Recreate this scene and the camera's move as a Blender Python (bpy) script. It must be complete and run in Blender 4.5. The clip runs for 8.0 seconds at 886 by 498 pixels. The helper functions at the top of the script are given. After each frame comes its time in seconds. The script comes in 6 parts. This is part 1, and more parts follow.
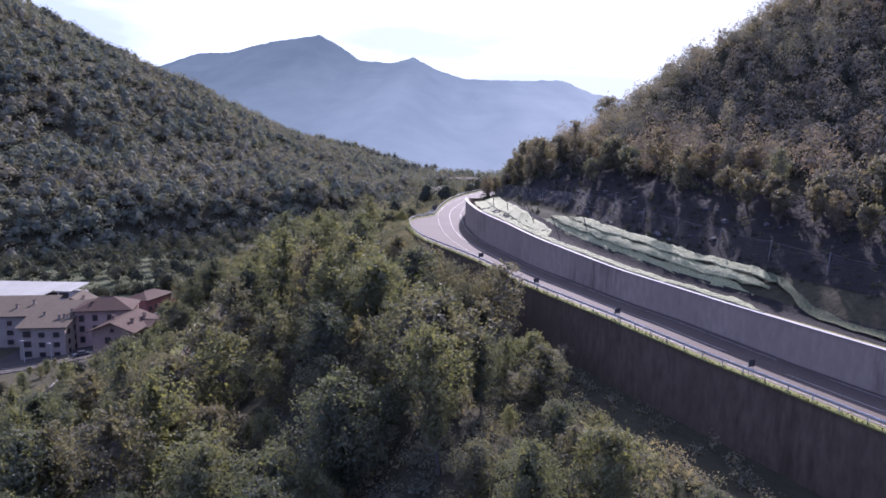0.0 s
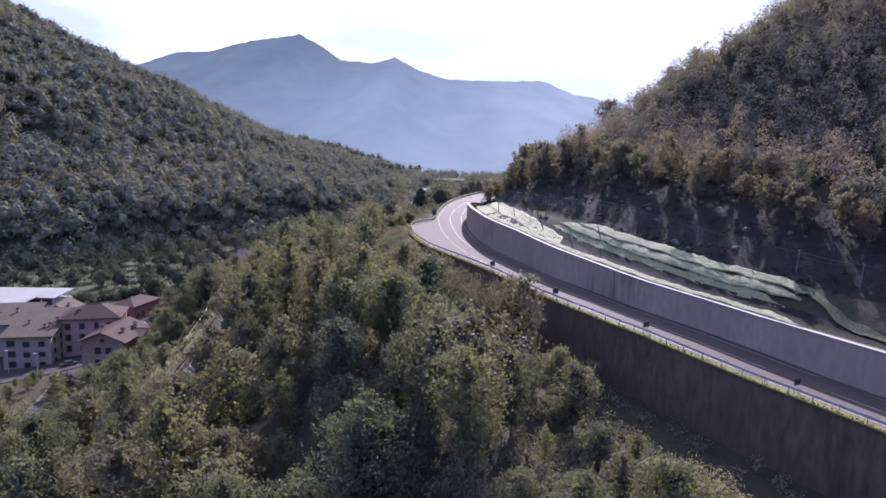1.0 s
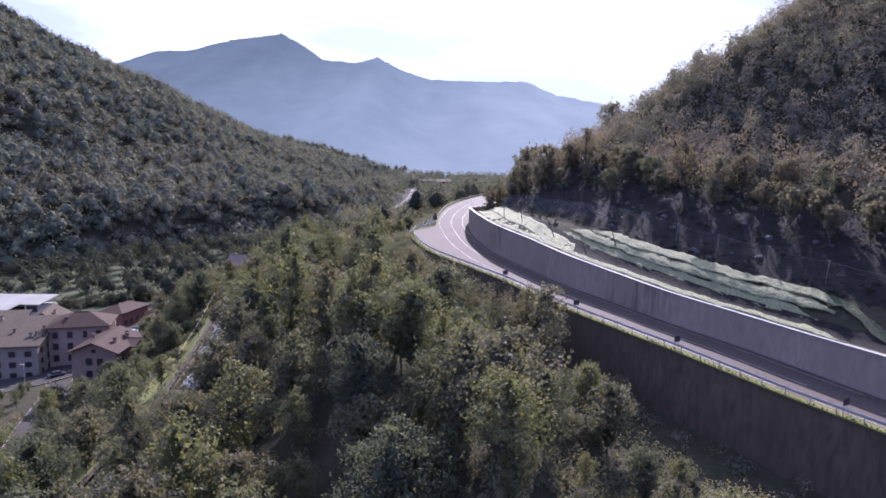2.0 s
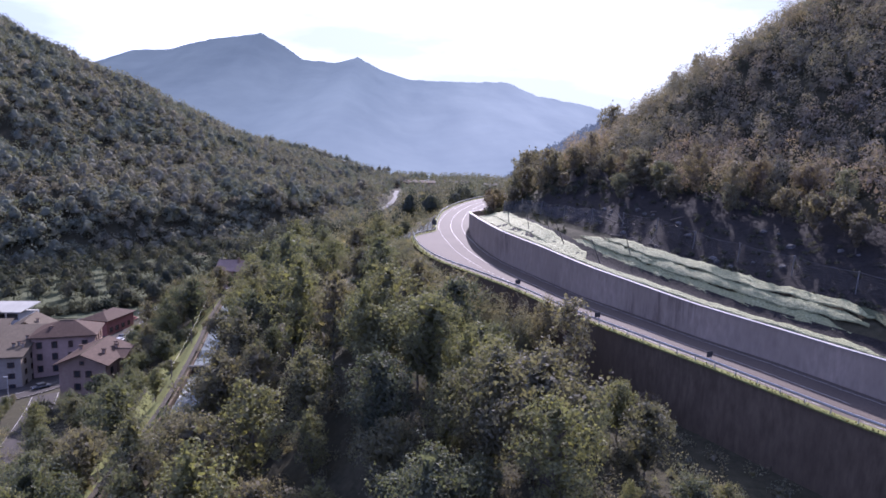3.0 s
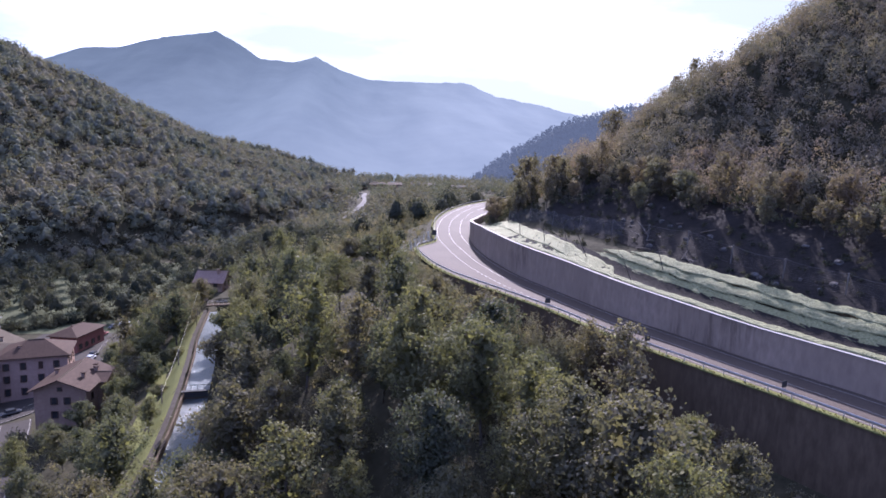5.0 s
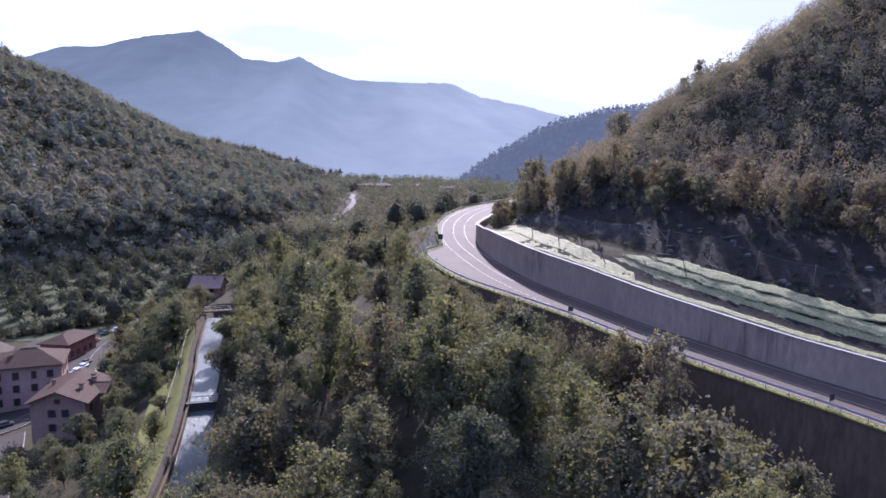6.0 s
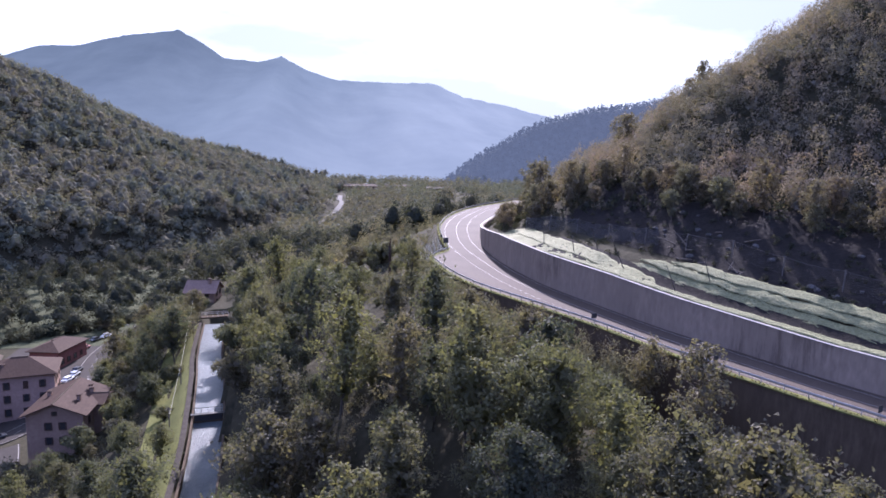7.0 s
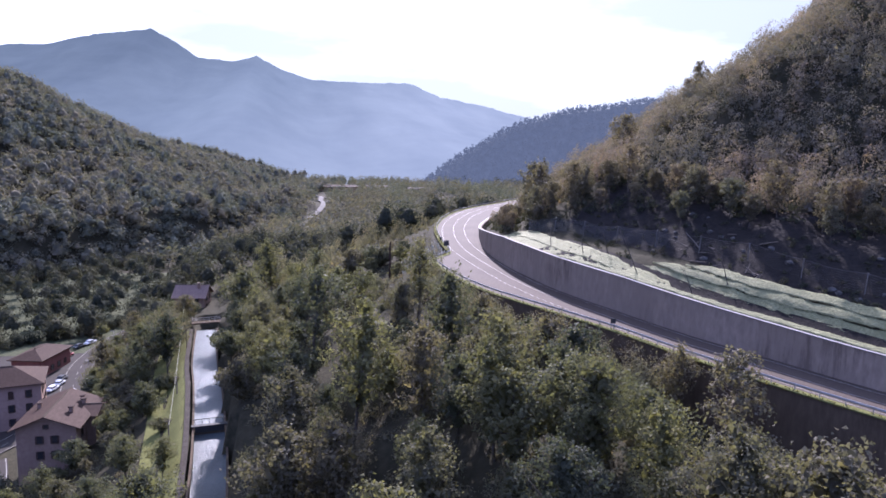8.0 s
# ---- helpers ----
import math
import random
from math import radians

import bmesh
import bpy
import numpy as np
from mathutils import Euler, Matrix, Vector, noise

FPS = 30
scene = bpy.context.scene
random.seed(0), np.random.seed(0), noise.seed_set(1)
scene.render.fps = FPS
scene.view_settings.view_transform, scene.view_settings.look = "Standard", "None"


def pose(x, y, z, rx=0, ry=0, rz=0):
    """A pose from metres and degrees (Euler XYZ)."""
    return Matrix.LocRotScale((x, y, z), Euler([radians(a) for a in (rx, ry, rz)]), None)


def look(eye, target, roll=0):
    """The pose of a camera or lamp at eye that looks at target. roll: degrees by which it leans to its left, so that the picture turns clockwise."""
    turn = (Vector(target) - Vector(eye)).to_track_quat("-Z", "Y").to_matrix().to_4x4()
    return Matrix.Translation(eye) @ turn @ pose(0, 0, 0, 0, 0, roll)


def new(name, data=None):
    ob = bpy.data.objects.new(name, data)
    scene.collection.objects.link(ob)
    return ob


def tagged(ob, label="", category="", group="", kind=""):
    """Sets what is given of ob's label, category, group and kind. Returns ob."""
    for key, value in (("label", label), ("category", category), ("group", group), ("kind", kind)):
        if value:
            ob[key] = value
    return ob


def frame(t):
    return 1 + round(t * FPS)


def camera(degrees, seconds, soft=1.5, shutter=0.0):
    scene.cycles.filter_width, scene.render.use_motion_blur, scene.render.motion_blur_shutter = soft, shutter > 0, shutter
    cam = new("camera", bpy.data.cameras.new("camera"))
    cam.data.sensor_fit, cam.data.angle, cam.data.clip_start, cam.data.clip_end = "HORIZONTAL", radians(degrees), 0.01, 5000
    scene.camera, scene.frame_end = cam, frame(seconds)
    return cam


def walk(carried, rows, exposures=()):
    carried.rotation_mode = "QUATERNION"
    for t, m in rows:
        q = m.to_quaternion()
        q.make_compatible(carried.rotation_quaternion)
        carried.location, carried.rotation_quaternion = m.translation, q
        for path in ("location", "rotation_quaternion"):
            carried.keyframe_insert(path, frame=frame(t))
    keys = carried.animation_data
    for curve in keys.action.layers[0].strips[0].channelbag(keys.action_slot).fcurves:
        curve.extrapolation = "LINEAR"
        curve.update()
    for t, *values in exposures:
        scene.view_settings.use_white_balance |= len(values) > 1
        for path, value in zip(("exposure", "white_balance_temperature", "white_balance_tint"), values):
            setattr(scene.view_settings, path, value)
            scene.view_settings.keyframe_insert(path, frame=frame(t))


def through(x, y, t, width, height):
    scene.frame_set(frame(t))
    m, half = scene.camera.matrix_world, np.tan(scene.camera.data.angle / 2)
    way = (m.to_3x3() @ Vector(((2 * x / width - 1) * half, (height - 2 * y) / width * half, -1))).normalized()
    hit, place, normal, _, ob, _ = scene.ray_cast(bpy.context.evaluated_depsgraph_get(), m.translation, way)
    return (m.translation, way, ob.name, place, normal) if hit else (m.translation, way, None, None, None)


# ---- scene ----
# camera: seconds, eye, pitch, lean, heading to the right of +y (degrees)
cam = camera(64.9, 8.0, 1.7)
ROWS = [
    (0.0, (1.318, -3.32, 66.174), -8.93, 0.95, -0.406),
    (0.5, (-1.399, -1.35, 66.549), -8.91, 1.01, 0.406),
    (1.0, (-3.965, 0.848, 66.928), -8.89, 1.07, 1.189),
    (1.5, (-6.433, 2.949, 67.305), -8.87, 1.11, 1.914),
    (3.0, (-13.707, 9.63, 68.396), -8.8, 1.23, 4.294),
    (3.5, (-16.089, 11.963, 68.734), -8.78, 1.25, 5.197),
    (4.0, (-18.47, 14.328, 69.051), -8.76, 1.27, 6.042),
    (4.5, (-20.915, 16.58, 69.345), -8.73, 1.28, 6.913),
    (6.0, (-28.42, 22.925, 70.051), -8.66, 1.27, 9.052),
    (6.5, (-30.932, 25.005, 70.215), -8.64, 1.26, 9.696),
    (7.0, (-33.326, 27.141, 70.338), -8.62, 1.24, 10.491),
    (7.5, (-35.816, 29.166, 70.414), -8.59, 1.21, 11.463),
    (8.0, (-38.324, 31.205, 70.44), -8.57, 1.18, 12.435),
]


def aimed(eye, pitch, lean, heading):
    h, p = radians(heading), radians(pitch)
    way = Vector((math.sin(h) * math.cos(p), math.cos(h) * math.cos(p), math.sin(p)))
    return look(eye, Vector(eye) + way, lean)


walk(cam, [(t, aimed(eye, p, r, h)) for t, eye, p, r, h in ROWS], [(0.0, 1.58, 5400, 33), (8.0, 1.58, 5400, 33)])

# ---- light ----
SUN_HEADING, SUN_HEIGHT = 11.0, 33.0
world = bpy.data.worlds.new("sky")
scene.world = world
world.use_nodes = True
wn, wl = world.node_tree.nodes, world.node_tree.links
wn.clear()
sky = wn.new("ShaderNodeTexSky")
sky.sky_type = "NISHITA"
sky.sun_disc = False
sky.sun_elevation = radians(SUN_HEIGHT)
sky.sun_rotation = radians(SUN_HEADING)
sky.altitude, sky.air_density, sky.dust_density, sky.ozone_density = 400, 1.0, 4.0, 1.0
w_co = wn.new("ShaderNodeTexCoord")
w_map = wn.new("ShaderNodeMapping")
w_map.inputs["Scale"].default_value = (1.2, 1.2, 4.5)
w_noise = wn.new("ShaderNodeTexNoise")
w_noise.inputs["Scale"].default_value, w_noise.inputs["Detail"].default_value, w_noise.inputs["Roughness"].default_value = 1.6, 7, 0.55
w_ramp = wn.new("ShaderNodeValToRGB")
for el_, (at_, tone_) in zip([*w_ramp.color_ramp.elements, w_ramp.color_ramp.elements.new(0.5)], ((0.44, (0.172, 0.2, 0.2, 1)), (0.72, (0.9, 0.92, 0.9, 1)), (0.58, (0.275, 0.31, 0.305, 1)))):
    el_.position, el_.color = at_, tone_
w_mix = wn.new("ShaderNodeMix")
w_mix.data_type = "RGBA"
w_tone = wn.new("ShaderNodeMix")
w_tone.data_type, w_tone.blend_type = "RGBA", "MULTIPLY"
w_tone.inputs["Factor"].default_value = 1.0
w_bg = wn.new("ShaderNodeBackground")
w_out = wn.new("ShaderNodeOutputWorld")
wl.new(w_co.outputs["Generated"], w_map.inputs["Vector"])
wl.new(w_map.outputs["Vector"], w_noise.inputs["Vector"])
w_mix.inputs["Factor"].default_value = 0.9
wl.new(sky.outputs["Color"], w_mix.inputs["A"])
w_cloud = wn.new("ShaderNodeMix")
w_cloud.data_type = "RGBA"
w_cloud.inputs["A"].default_value = (7.2, 8.2, 13.8, 1)
w_cloud.inputs["B"].default_value = (9.8, 9.35, 9.5, 1)
wl.new(w_cloud.outputs["Result"], w_mix.inputs["B"])
# bright haze round the sun, thin blue sky opposite it
w_sun = wn.new("ShaderNodeVectorMath")
w_sun.operation = "DOT_PRODUCT"
w_sun.inputs[1].default_value = (math.sin(radians(SUN_HEADING)) * math.cos(radians(SUN_HEIGHT)), math.cos(radians(SUN_HEADING)) * math.cos(radians(SUN_HEIGHT)), math.sin(radians(SUN_HEIGHT)))
w_pow = wn.new("ShaderNodeMapRange")
w_pow.interpolation_type = "SMOOTHSTEP"
for key_, val_ in (("From Min", 0.1), ("From Max", 0.92), ("To Min", 1.45), ("To Max", 1.35)):
    w_pow.inputs[key_].default_value = val_
w_glow = wn.new("ShaderNodeVectorMath")
w_glow.operation = "SCALE"
wl.new(w_co.outputs["Generated"], w_sun.inputs[0])
wl.new(w_sun.outputs["Value"], w_pow.inputs["Value"])
w_side = wn.new("ShaderNodeMapRange")
for key_, val_ in (("From Min", 0.2), ("From Max", 0.85), ("To Min", 0.0), ("To Max", 1.0)):
    w_side.inputs[key_].default_value = val_
wl.new(w_sun.outputs["Value"], w_side.inputs["Value"])
wl.new(w_side.outputs["Result"], w_cloud.inputs["Factor"])
# thinner cloud near the sun
w_near = wn.new("ShaderNodeMapRange")
for key_, val_ in (("From Min", 0.88), ("From Max", 0.975), ("To Min", -0.06), ("To Max", 0.19)):
    w_near.inputs[key_].default_value = val_
w_thin = wn.new("ShaderNodeMath")
wl.new(w_sun.outputs["Value"], w_near.inputs["Value"])
wl.new(w_noise.outputs["Fac"], w_thin.inputs[0])
wl.new(w_near.outputs["Result"], w_thin.inputs[1])
wl.new(w_thin.outputs["Value"], w_ramp.inputs["Fac"])
# an overcast sky is brighter overhead than at the horizon
w_split = wn.new("ShaderNodeSeparateXYZ")
w_high = wn.new("ShaderNodeMapRange")
for key_, val_ in (("From Min", 0.25), ("From Max", 0.8), ("To Min", 0.9), ("To Max", 1.1)):
    w_high.inputs[key_].default_value = val_
w_both = wn.new("ShaderNodeMath")
w_both.operation = "MULTIPLY"
wl.new(w_co.outputs["Generated"], w_split.inputs["Vector"])
wl.new(w_split.outputs["Z"], w_high.inputs["Value"])
wl.new(w_pow.outputs["Result"], w_both.inputs[0])
wl.new(w_high.outputs["Result"], w_both.inputs[1])
wl.new(w_mix.outputs["Result"], w_glow.inputs[0])
wl.new(w_both.outputs["Value"], w_glow.inputs["Scale"])
wl.new(w_glow.outputs["Vector"], w_tone.inputs["A"])
wl.new(w_ramp.outputs["Color"], w_tone.inputs["B"])
wl.new(w_tone.outputs["Result"], w_bg.inputs["Color"])
w_bg.inputs["Strength"].default_value = 0.14
wl.new(w_bg.outputs["Background"], w_out.inputs["Surface"])

sun = new("sun", bpy.data.lights.new("sun", "SUN"))
sun.data.energy, sun.data.angle, sun.data.color = 5.0, radians(0.6), (1.0, 0.92, 0.79)
_h, _e = radians(SUN_HEADING), radians(SUN_HEIGHT)
sun.matrix_world = look((math.sin(_h) * math.cos(_e) * 50, math.cos(_h) * math.cos(_e) * 50, math.sin(_e) * 50), (0, 0, 0))
scene.view_settings.exposure = 0.0


# ---- materials ----
def node_material(name):
    m = bpy.data.materials.new(name)
    m.use_nodes = True
    nt = m.node_tree
    return m, nt, nt.nodes["Principled BSDF"]


def noisy(nt, scale, detail=6, rough=0.6, coords="Object", stretch=(1, 1, 1)):
    co = nt.nodes.new("ShaderNodeTexCoord")
    mp = nt.nodes.new("ShaderNodeMapping")
    mp.inputs["Scale"].default_value = stretch
    n = nt.nodes.new("ShaderNodeTexNoise")
    n.inputs["Scale"].default_value, n.inputs["Detail"].default_value, n.inputs["Roughness"].default_value = scale, detail, rough
    nt.links.new(co.outputs[coords], mp.inputs["Vector"])
    nt.links.new(mp.outputs["Vector"], n.inputs["Vector"])
    return n.outputs["Fac"]


def ramp(nt, fac, stops):
    r = nt.nodes.new("ShaderNodeValToRGB")
    while len(r.color_ramp.elements) < len(stops):
        r.color_ramp.elements.new(0.5)
    for el, (p, c) in zip(r.color_ramp.elements, stops):
        el.position, el.color = p, (*c, 1)
    nt.links.new(fac, r.inputs["Fac"])
    return r.outputs["Color"]


def mixed(nt, fac, a, b, mode="MIX"):
    m = nt.nodes.new("ShaderNodeMix")
    m.data_type, m.blend_type = "RGBA", mode
    for key, v in (("Factor", fac), ("A", a), ("B", b)):
        if isinstance(v, (int, float)):
            m.inputs[key].default_value = v
        elif isinstance(v, tuple):
            m.inputs[key].default_value = (*v, 1)
        else:
            nt.links.new(v, m.inputs[key])
    return m.outputs["Result"]


def bumped(nt, bsdf, height, strength, distance):
    b = nt.nodes.new("ShaderNodeBump")
    b.inputs["Strength"].default_value, b.inputs["Distance"].default_value = strength, distance
    nt.links.new(height, b.inputs["Height"])
    nt.links.new(b.outputs["Normal"], bsdf.inputs["Normal"])


def surface(name, dark, light, fine=8.0, coarse=0.6, rough=0.85, bump=0.3, depth=0.02, metal=0.0, stretch=(1, 1, 1), coords="Object", gloss=0.05):
    """Two scales of variation between two tones, with relief."""
    m, nt, b = node_material(name)
    f = noisy(nt, fine, 8, 0.65, coords, stretch)
    c = noisy(nt, coarse, 4, 0.55, coords, stretch)
    col = ramp(nt, f, [(0.3, dark), (0.7, light)])
    mid = tuple((a + d) * 0.42 for a, d in zip(dark, light))
    col = mixed(nt, ramp(nt, c, [(0.4, (0, 0, 0)), (0.68, (0.75, 0.75, 0.75))]), col, mid)
    nt.links.new(col, b.inputs["Base Color"])
    b.inputs["Roughness"].default_value, b.inputs["Metallic"].default_value = rough, metal
    b.inputs["Specular IOR Level"].default_value = gloss
    bumped(nt, b, f, bump, depth)
    return m


def foliage(name, tones, through=0.35, gloss=0.65):
    """Leaves: a tone for each plant, a shade for each leaf, light passing through."""
    m, nt, b = node_material(name)
    info = nt.nodes.new("ShaderNodeObjectInfo")
    geo = nt.nodes.new("ShaderNodeNewGeometry")
    n = len(tones)
    plant = ramp(nt, info.outputs["Random"], [(i / max(n - 1, 1), c) for i, c in enumerate(tones)])
    leaf = ramp(nt, geo.outputs["Random Per Island"], [(0.0, (0.78, 0.8, 0.78)), (0.7, (1.04, 1.04, 1.0)), (1.0, (1.18, 1.12, 0.95))])
    col = mixed(nt, 1.0, plant, leaf, "MULTIPLY")
    nt.links.new(col, b.inputs["Base Color"])
    b.inputs["Roughness"].default_value = gloss
    b.inputs["Specular IOR Level"].default_value = 0.06
    tr = nt.nodes.new("ShaderNodeBsdfTranslucent")
    nt.links.new(mixed(nt, 1.0, col, (1.42, 1.46, 0.8), "MULTIPLY"), tr.inputs["Color"])
    mx = nt.nodes.new("ShaderNodeMixShader")
    mx.inputs["Fac"].default_value = through
    out = nt.nodes["Material Output"]
    nt.links.new(b.outputs["BSDF"], mx.inputs[1])
    nt.links.new(tr.outputs["BSDF"], mx.inputs[2])
    nt.links.new(mx.outputs["Shader"], out.inputs["Surface"])
    return m


def woods(name, tones, through=0.2, scale=0.05, crown_scale=0.22):
    """Far woods in one mesh: tone by place and by clump."""
    m, nt, b = node_material(name)
    geo = nt.nodes.new("ShaderNodeNewGeometry")
    big = noisy(nt, scale, 4, 0.6)
    tone = ramp(nt, big, [(0.3 + 0.4 * i / (len(tones) - 1), c) for i, c in enumerate(tones)])
    leaf = ramp(nt, geo.outputs["Random Per Island"], [(0.0, (0.84, 0.86, 0.85)), (0.8, (1.06, 1.04, 1.0)), (1.0, (1.2, 1.12, 0.98))])
    crown = ramp(nt, noisy(nt, crown_scale, 2, 0.5), [(0.32, (0.66, 0.72, 0.74)), (0.68, (1.3, 1.2, 1.08))])
    col = mixed(nt, 1.0, mixed(nt, 1.0, tone, crown, "MULTIPLY"), leaf, "MULTIPLY")
    nt.links.new(col, b.inputs["Base Color"])
    b.inputs["Roughness"].default_value = 0.9
    b.inputs["Specular IOR Level"].default_value = 0.05
    bumped(nt, b, noisy(nt, 1.1, 5, 0.7), 0.25, 0.5)
    tr = nt.nodes.new("ShaderNodeBsdfTranslucent")
    nt.links.new(mixed(nt, 1.0, col, (1.4, 1.4, 0.84), "MULTIPLY"), tr.inputs["Color"])
    mx = nt.nodes.new("ShaderNodeMixShader")
    mx.inputs["Fac"].default_value = through
    out = nt.nodes["Material Output"]
    nt.links.new(b.outputs["BSDF"], mx.inputs[1])
    nt.links.new(tr.outputs["BSDF"], mx.inputs[2])
    nt.links.new(mx.outputs["Shader"], out.inputs["Surface"])
    return m


# soil tone lowered so that gaps between trees read as shade
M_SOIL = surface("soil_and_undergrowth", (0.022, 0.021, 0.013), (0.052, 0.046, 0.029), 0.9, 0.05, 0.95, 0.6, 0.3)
M_ASPHALT = surface("asphalt", (0.05376, 0.042, 0.03472), (0.08512, 0.06664, 0.05544), 3.0, 0.12, 0.8, 0.15, 0.01, gloss=0.06)
M_OLD_ASPHALT = surface("old_asphalt", (0.03145, 0.0272, 0.02465), (0.0527, 0.0459, 0.04165), 1.5, 0.15, 0.8, 0.15, 0.01)
M_PAINT = surface("road_paint", (0.22, 0.205, 0.185), (0.34, 0.32, 0.29), 3.0, 0.4, 0.6, 0.1, 0.003)
M_CONCRETE = surface("concrete_wall", (0.1759, 0.138, 0.1074), (0.2736, 0.2157, 0.1684), 1.4, 0.12, 0.85, 0.25, 0.03, 0.0, (1, 1, 0.35))
M_OLD_CONCRETE = surface("weathered_concrete", (0.05713, 0.04285, 0.02925), (0.1053, 0.07886, 0.05442), 1.2, 0.1, 0.9, 0.3, 0.03, 0.0, (1, 1, 0.3))
M_COPING = surface("pale_coping", (0.2, 0.19, 0.18), (0.31, 0.295, 0.28), 3.0, 0.3, 0.7, 0.2, 0.01)
M_STEEL = surface("galvanised_steel", (0.24, 0.228, 0.21), (0.36, 0.345, 0.32), 6.0, 0.5, 0.6, 0.1, 0.004, 0.1)
M_DARK_STEEL = surface("dark_steel", (0.03, 0.03, 0.03), (0.07, 0.068, 0.065), 6.0, 0.5, 0.6, 0.1, 0.004, 0.2)
M_MAT = surface("green_erosion_mat", (0.08676, 0.09356, 0.04541), (0.2602, 0.2551, 0.1409), 3.2, 0.5, 0.8, 0.8, 0.3, gloss=0.1)
M_NET = surface("weathered_wire", (0.0992, 0.093, 0.0868), (0.1736, 0.1643, 0.155), 4.0, 0.5, 0.7, 0.1, 0.004, 0.3)
M_MESH = surface("fine_netting", (0.05, 0.05, 0.0525), (0.085, 0.085, 0.0875), 9.0, 0.8, 0.8, 0.1, 0.004)
M_MESH.node_tree.nodes["Principled BSDF"].inputs["Alpha"].default_value = 0.4


def stained(m, scale, spread, deep):
    """Dark streaks running down in some places."""
    nt = m.node_tree
    b = nt.nodes["Principled BSDF"]
    src = b.inputs["Base Color"].links[0].from_socket
    streak = ramp(nt, noisy(nt, scale, 7, 0.7, stretch=(1, 1, 0.12)), [(0.46, (1, 1, 1)), (0.6, (deep, deep, deep))])
    where = ramp(nt, noisy(nt, spread, 3, 0.5), [(0.48, (0, 0, 0)), (0.6, (1, 1, 1))])
    nt.links.new(mixed(nt, where, src, mixed(nt, 1.0, src, streak, "MULTIPLY")), b.inputs["Base Color"])


stained(M_CONCRETE, 1.1, 0.07, 0.6)
stained(M_OLD_CONCRETE, 0.8, 0.05, 0.78)
M_DULL_GRASS = surface("dull_grass", (0.03162, 0.0377, 0.01984), (0.08959, 0.09424, 0.05456), 4.0, 0.4, 0.9, 0.9, 0.2)
M_GRASS = surface("grass", (0.07, 0.074, 0.024), (0.16, 0.158, 0.056), 3.0, 0.2, 0.9, 0.7, 0.1)
M_ROOF_BROWN = surface("brown_roof_tiles", (0.03766, 0.02436, 0.01886), (0.06644, 0.0432, 0.03374), 2.2, 0.3, 0.8, 0.5, 0.05, 0.0, (1, 0.35, 1))
M_ROOF_GREY = surface("grey_brown_roof_tiles", (0.04595, 0.03623, 0.02742), (0.07992, 0.06463, 0.04865), 2.2, 0.3, 0.85, 0.5, 0.05, 0.0, (1, 0.35, 1))
M_ROOF_PALE = surface("weathered_red_tiles", (0.13, 0.088, 0.072), (0.2, 0.142, 0.12), 2.2, 0.3, 0.85, 0.5, 0.05, 0.0, (1, 0.35, 1))
M_ROOF_WHITE = surface("pale_sheet_roof", (0.17, 0.1658, 0.148), (0.238, 0.2312, 0.208), 1.0, 0.15, 0.5, 0.1, 0.02, 0.0, (1, 0.2, 1))
M_PINK = surface("pink_plaster", (0.2008, 0.1368, 0.1105), (0.2954, 0.2047, 0.1656), 1.5, 0.25, 0.9, 0.15, 0.01)
M_OCHRE = surface("ochre_plaster", (0.1536, 0.1018, 0.0775), (0.2304, 0.1608, 0.1211), 1.5, 0.25, 0.9, 0.15, 0.01)
M_CREAM = surface("cream_plaster", (0.1635, 0.1361, 0.1086), (0.2514, 0.2106, 0.1688), 1.5, 0.25, 0.9, 0.15, 0.01)
M_RED = surface("red_plaster", (0.15, 0.065, 0.055), (0.24, 0.11, 0.09), 1.5, 0.25, 0.9, 0.15, 0.01)
M_GREY_WALL = surface("grey_panels", (0.24, 0.24, 0.24), (0.33, 0.33, 0.32), 1.0, 0.2, 0.8, 0.15, 0.01)
M_SHUTTER = surface("brown_shutters", (0.03, 0.02, 0.016), (0.06, 0.038, 0.03), 4.0, 0.8, 0.7, 0.2, 0.01)
M_FRAME = surface("white_frames", (0.55, 0.54, 0.52), (0.7, 0.69, 0.67), 4.0, 0.8, 0.5, 0.1, 0.005)
M_DIRT = surface("bare_earth", (0.032, 0.027, 0.022), (0.075, 0.064, 0.053), 1.8, 0.3, 0.95, 0.8, 0.12)
# earth tone sunk nearly to black to stand for the hill's shade
M_SHADE_HUMUS = surface("humus_with_painted_shade", (0.01, 0.0095, 0.0095), (0.03, 0.026, 0.024), 1.6, 0.25, 0.95, 0.9, 0.2)
M_GRAVEL = surface("pale_gravel", (0.1, 0.094, 0.085), (0.16, 0.15, 0.138), 2.0, 0.2, 0.9, 0.3, 0.03)
M_ROCK = surface("pale_rock", (0.0495, 0.0462, 0.0429), (0.11, 0.1045, 0.0979), 1.3, 0.3, 0.9, 0.9, 0.15)
M_WOOD = surface("grey_wood", (0.098, 0.0805, 0.063), (0.189, 0.161, 0.133), 8.0, 0.7, 0.85, 0.3, 0.01, 0.0, (1, 1, 0.2))
M_STAKE = surface("pale_stakes", (0.38, 0.37, 0.28), (0.55, 0.53, 0.42), 5.0, 0.6, 0.8, 0.1, 0.01)
M_TYRE = surface("tyre_rubber", (0.015, 0.015, 0.015), (0.035, 0.035, 0.035), 12.0, 1.0, 0.8, 0.1, 0.005)


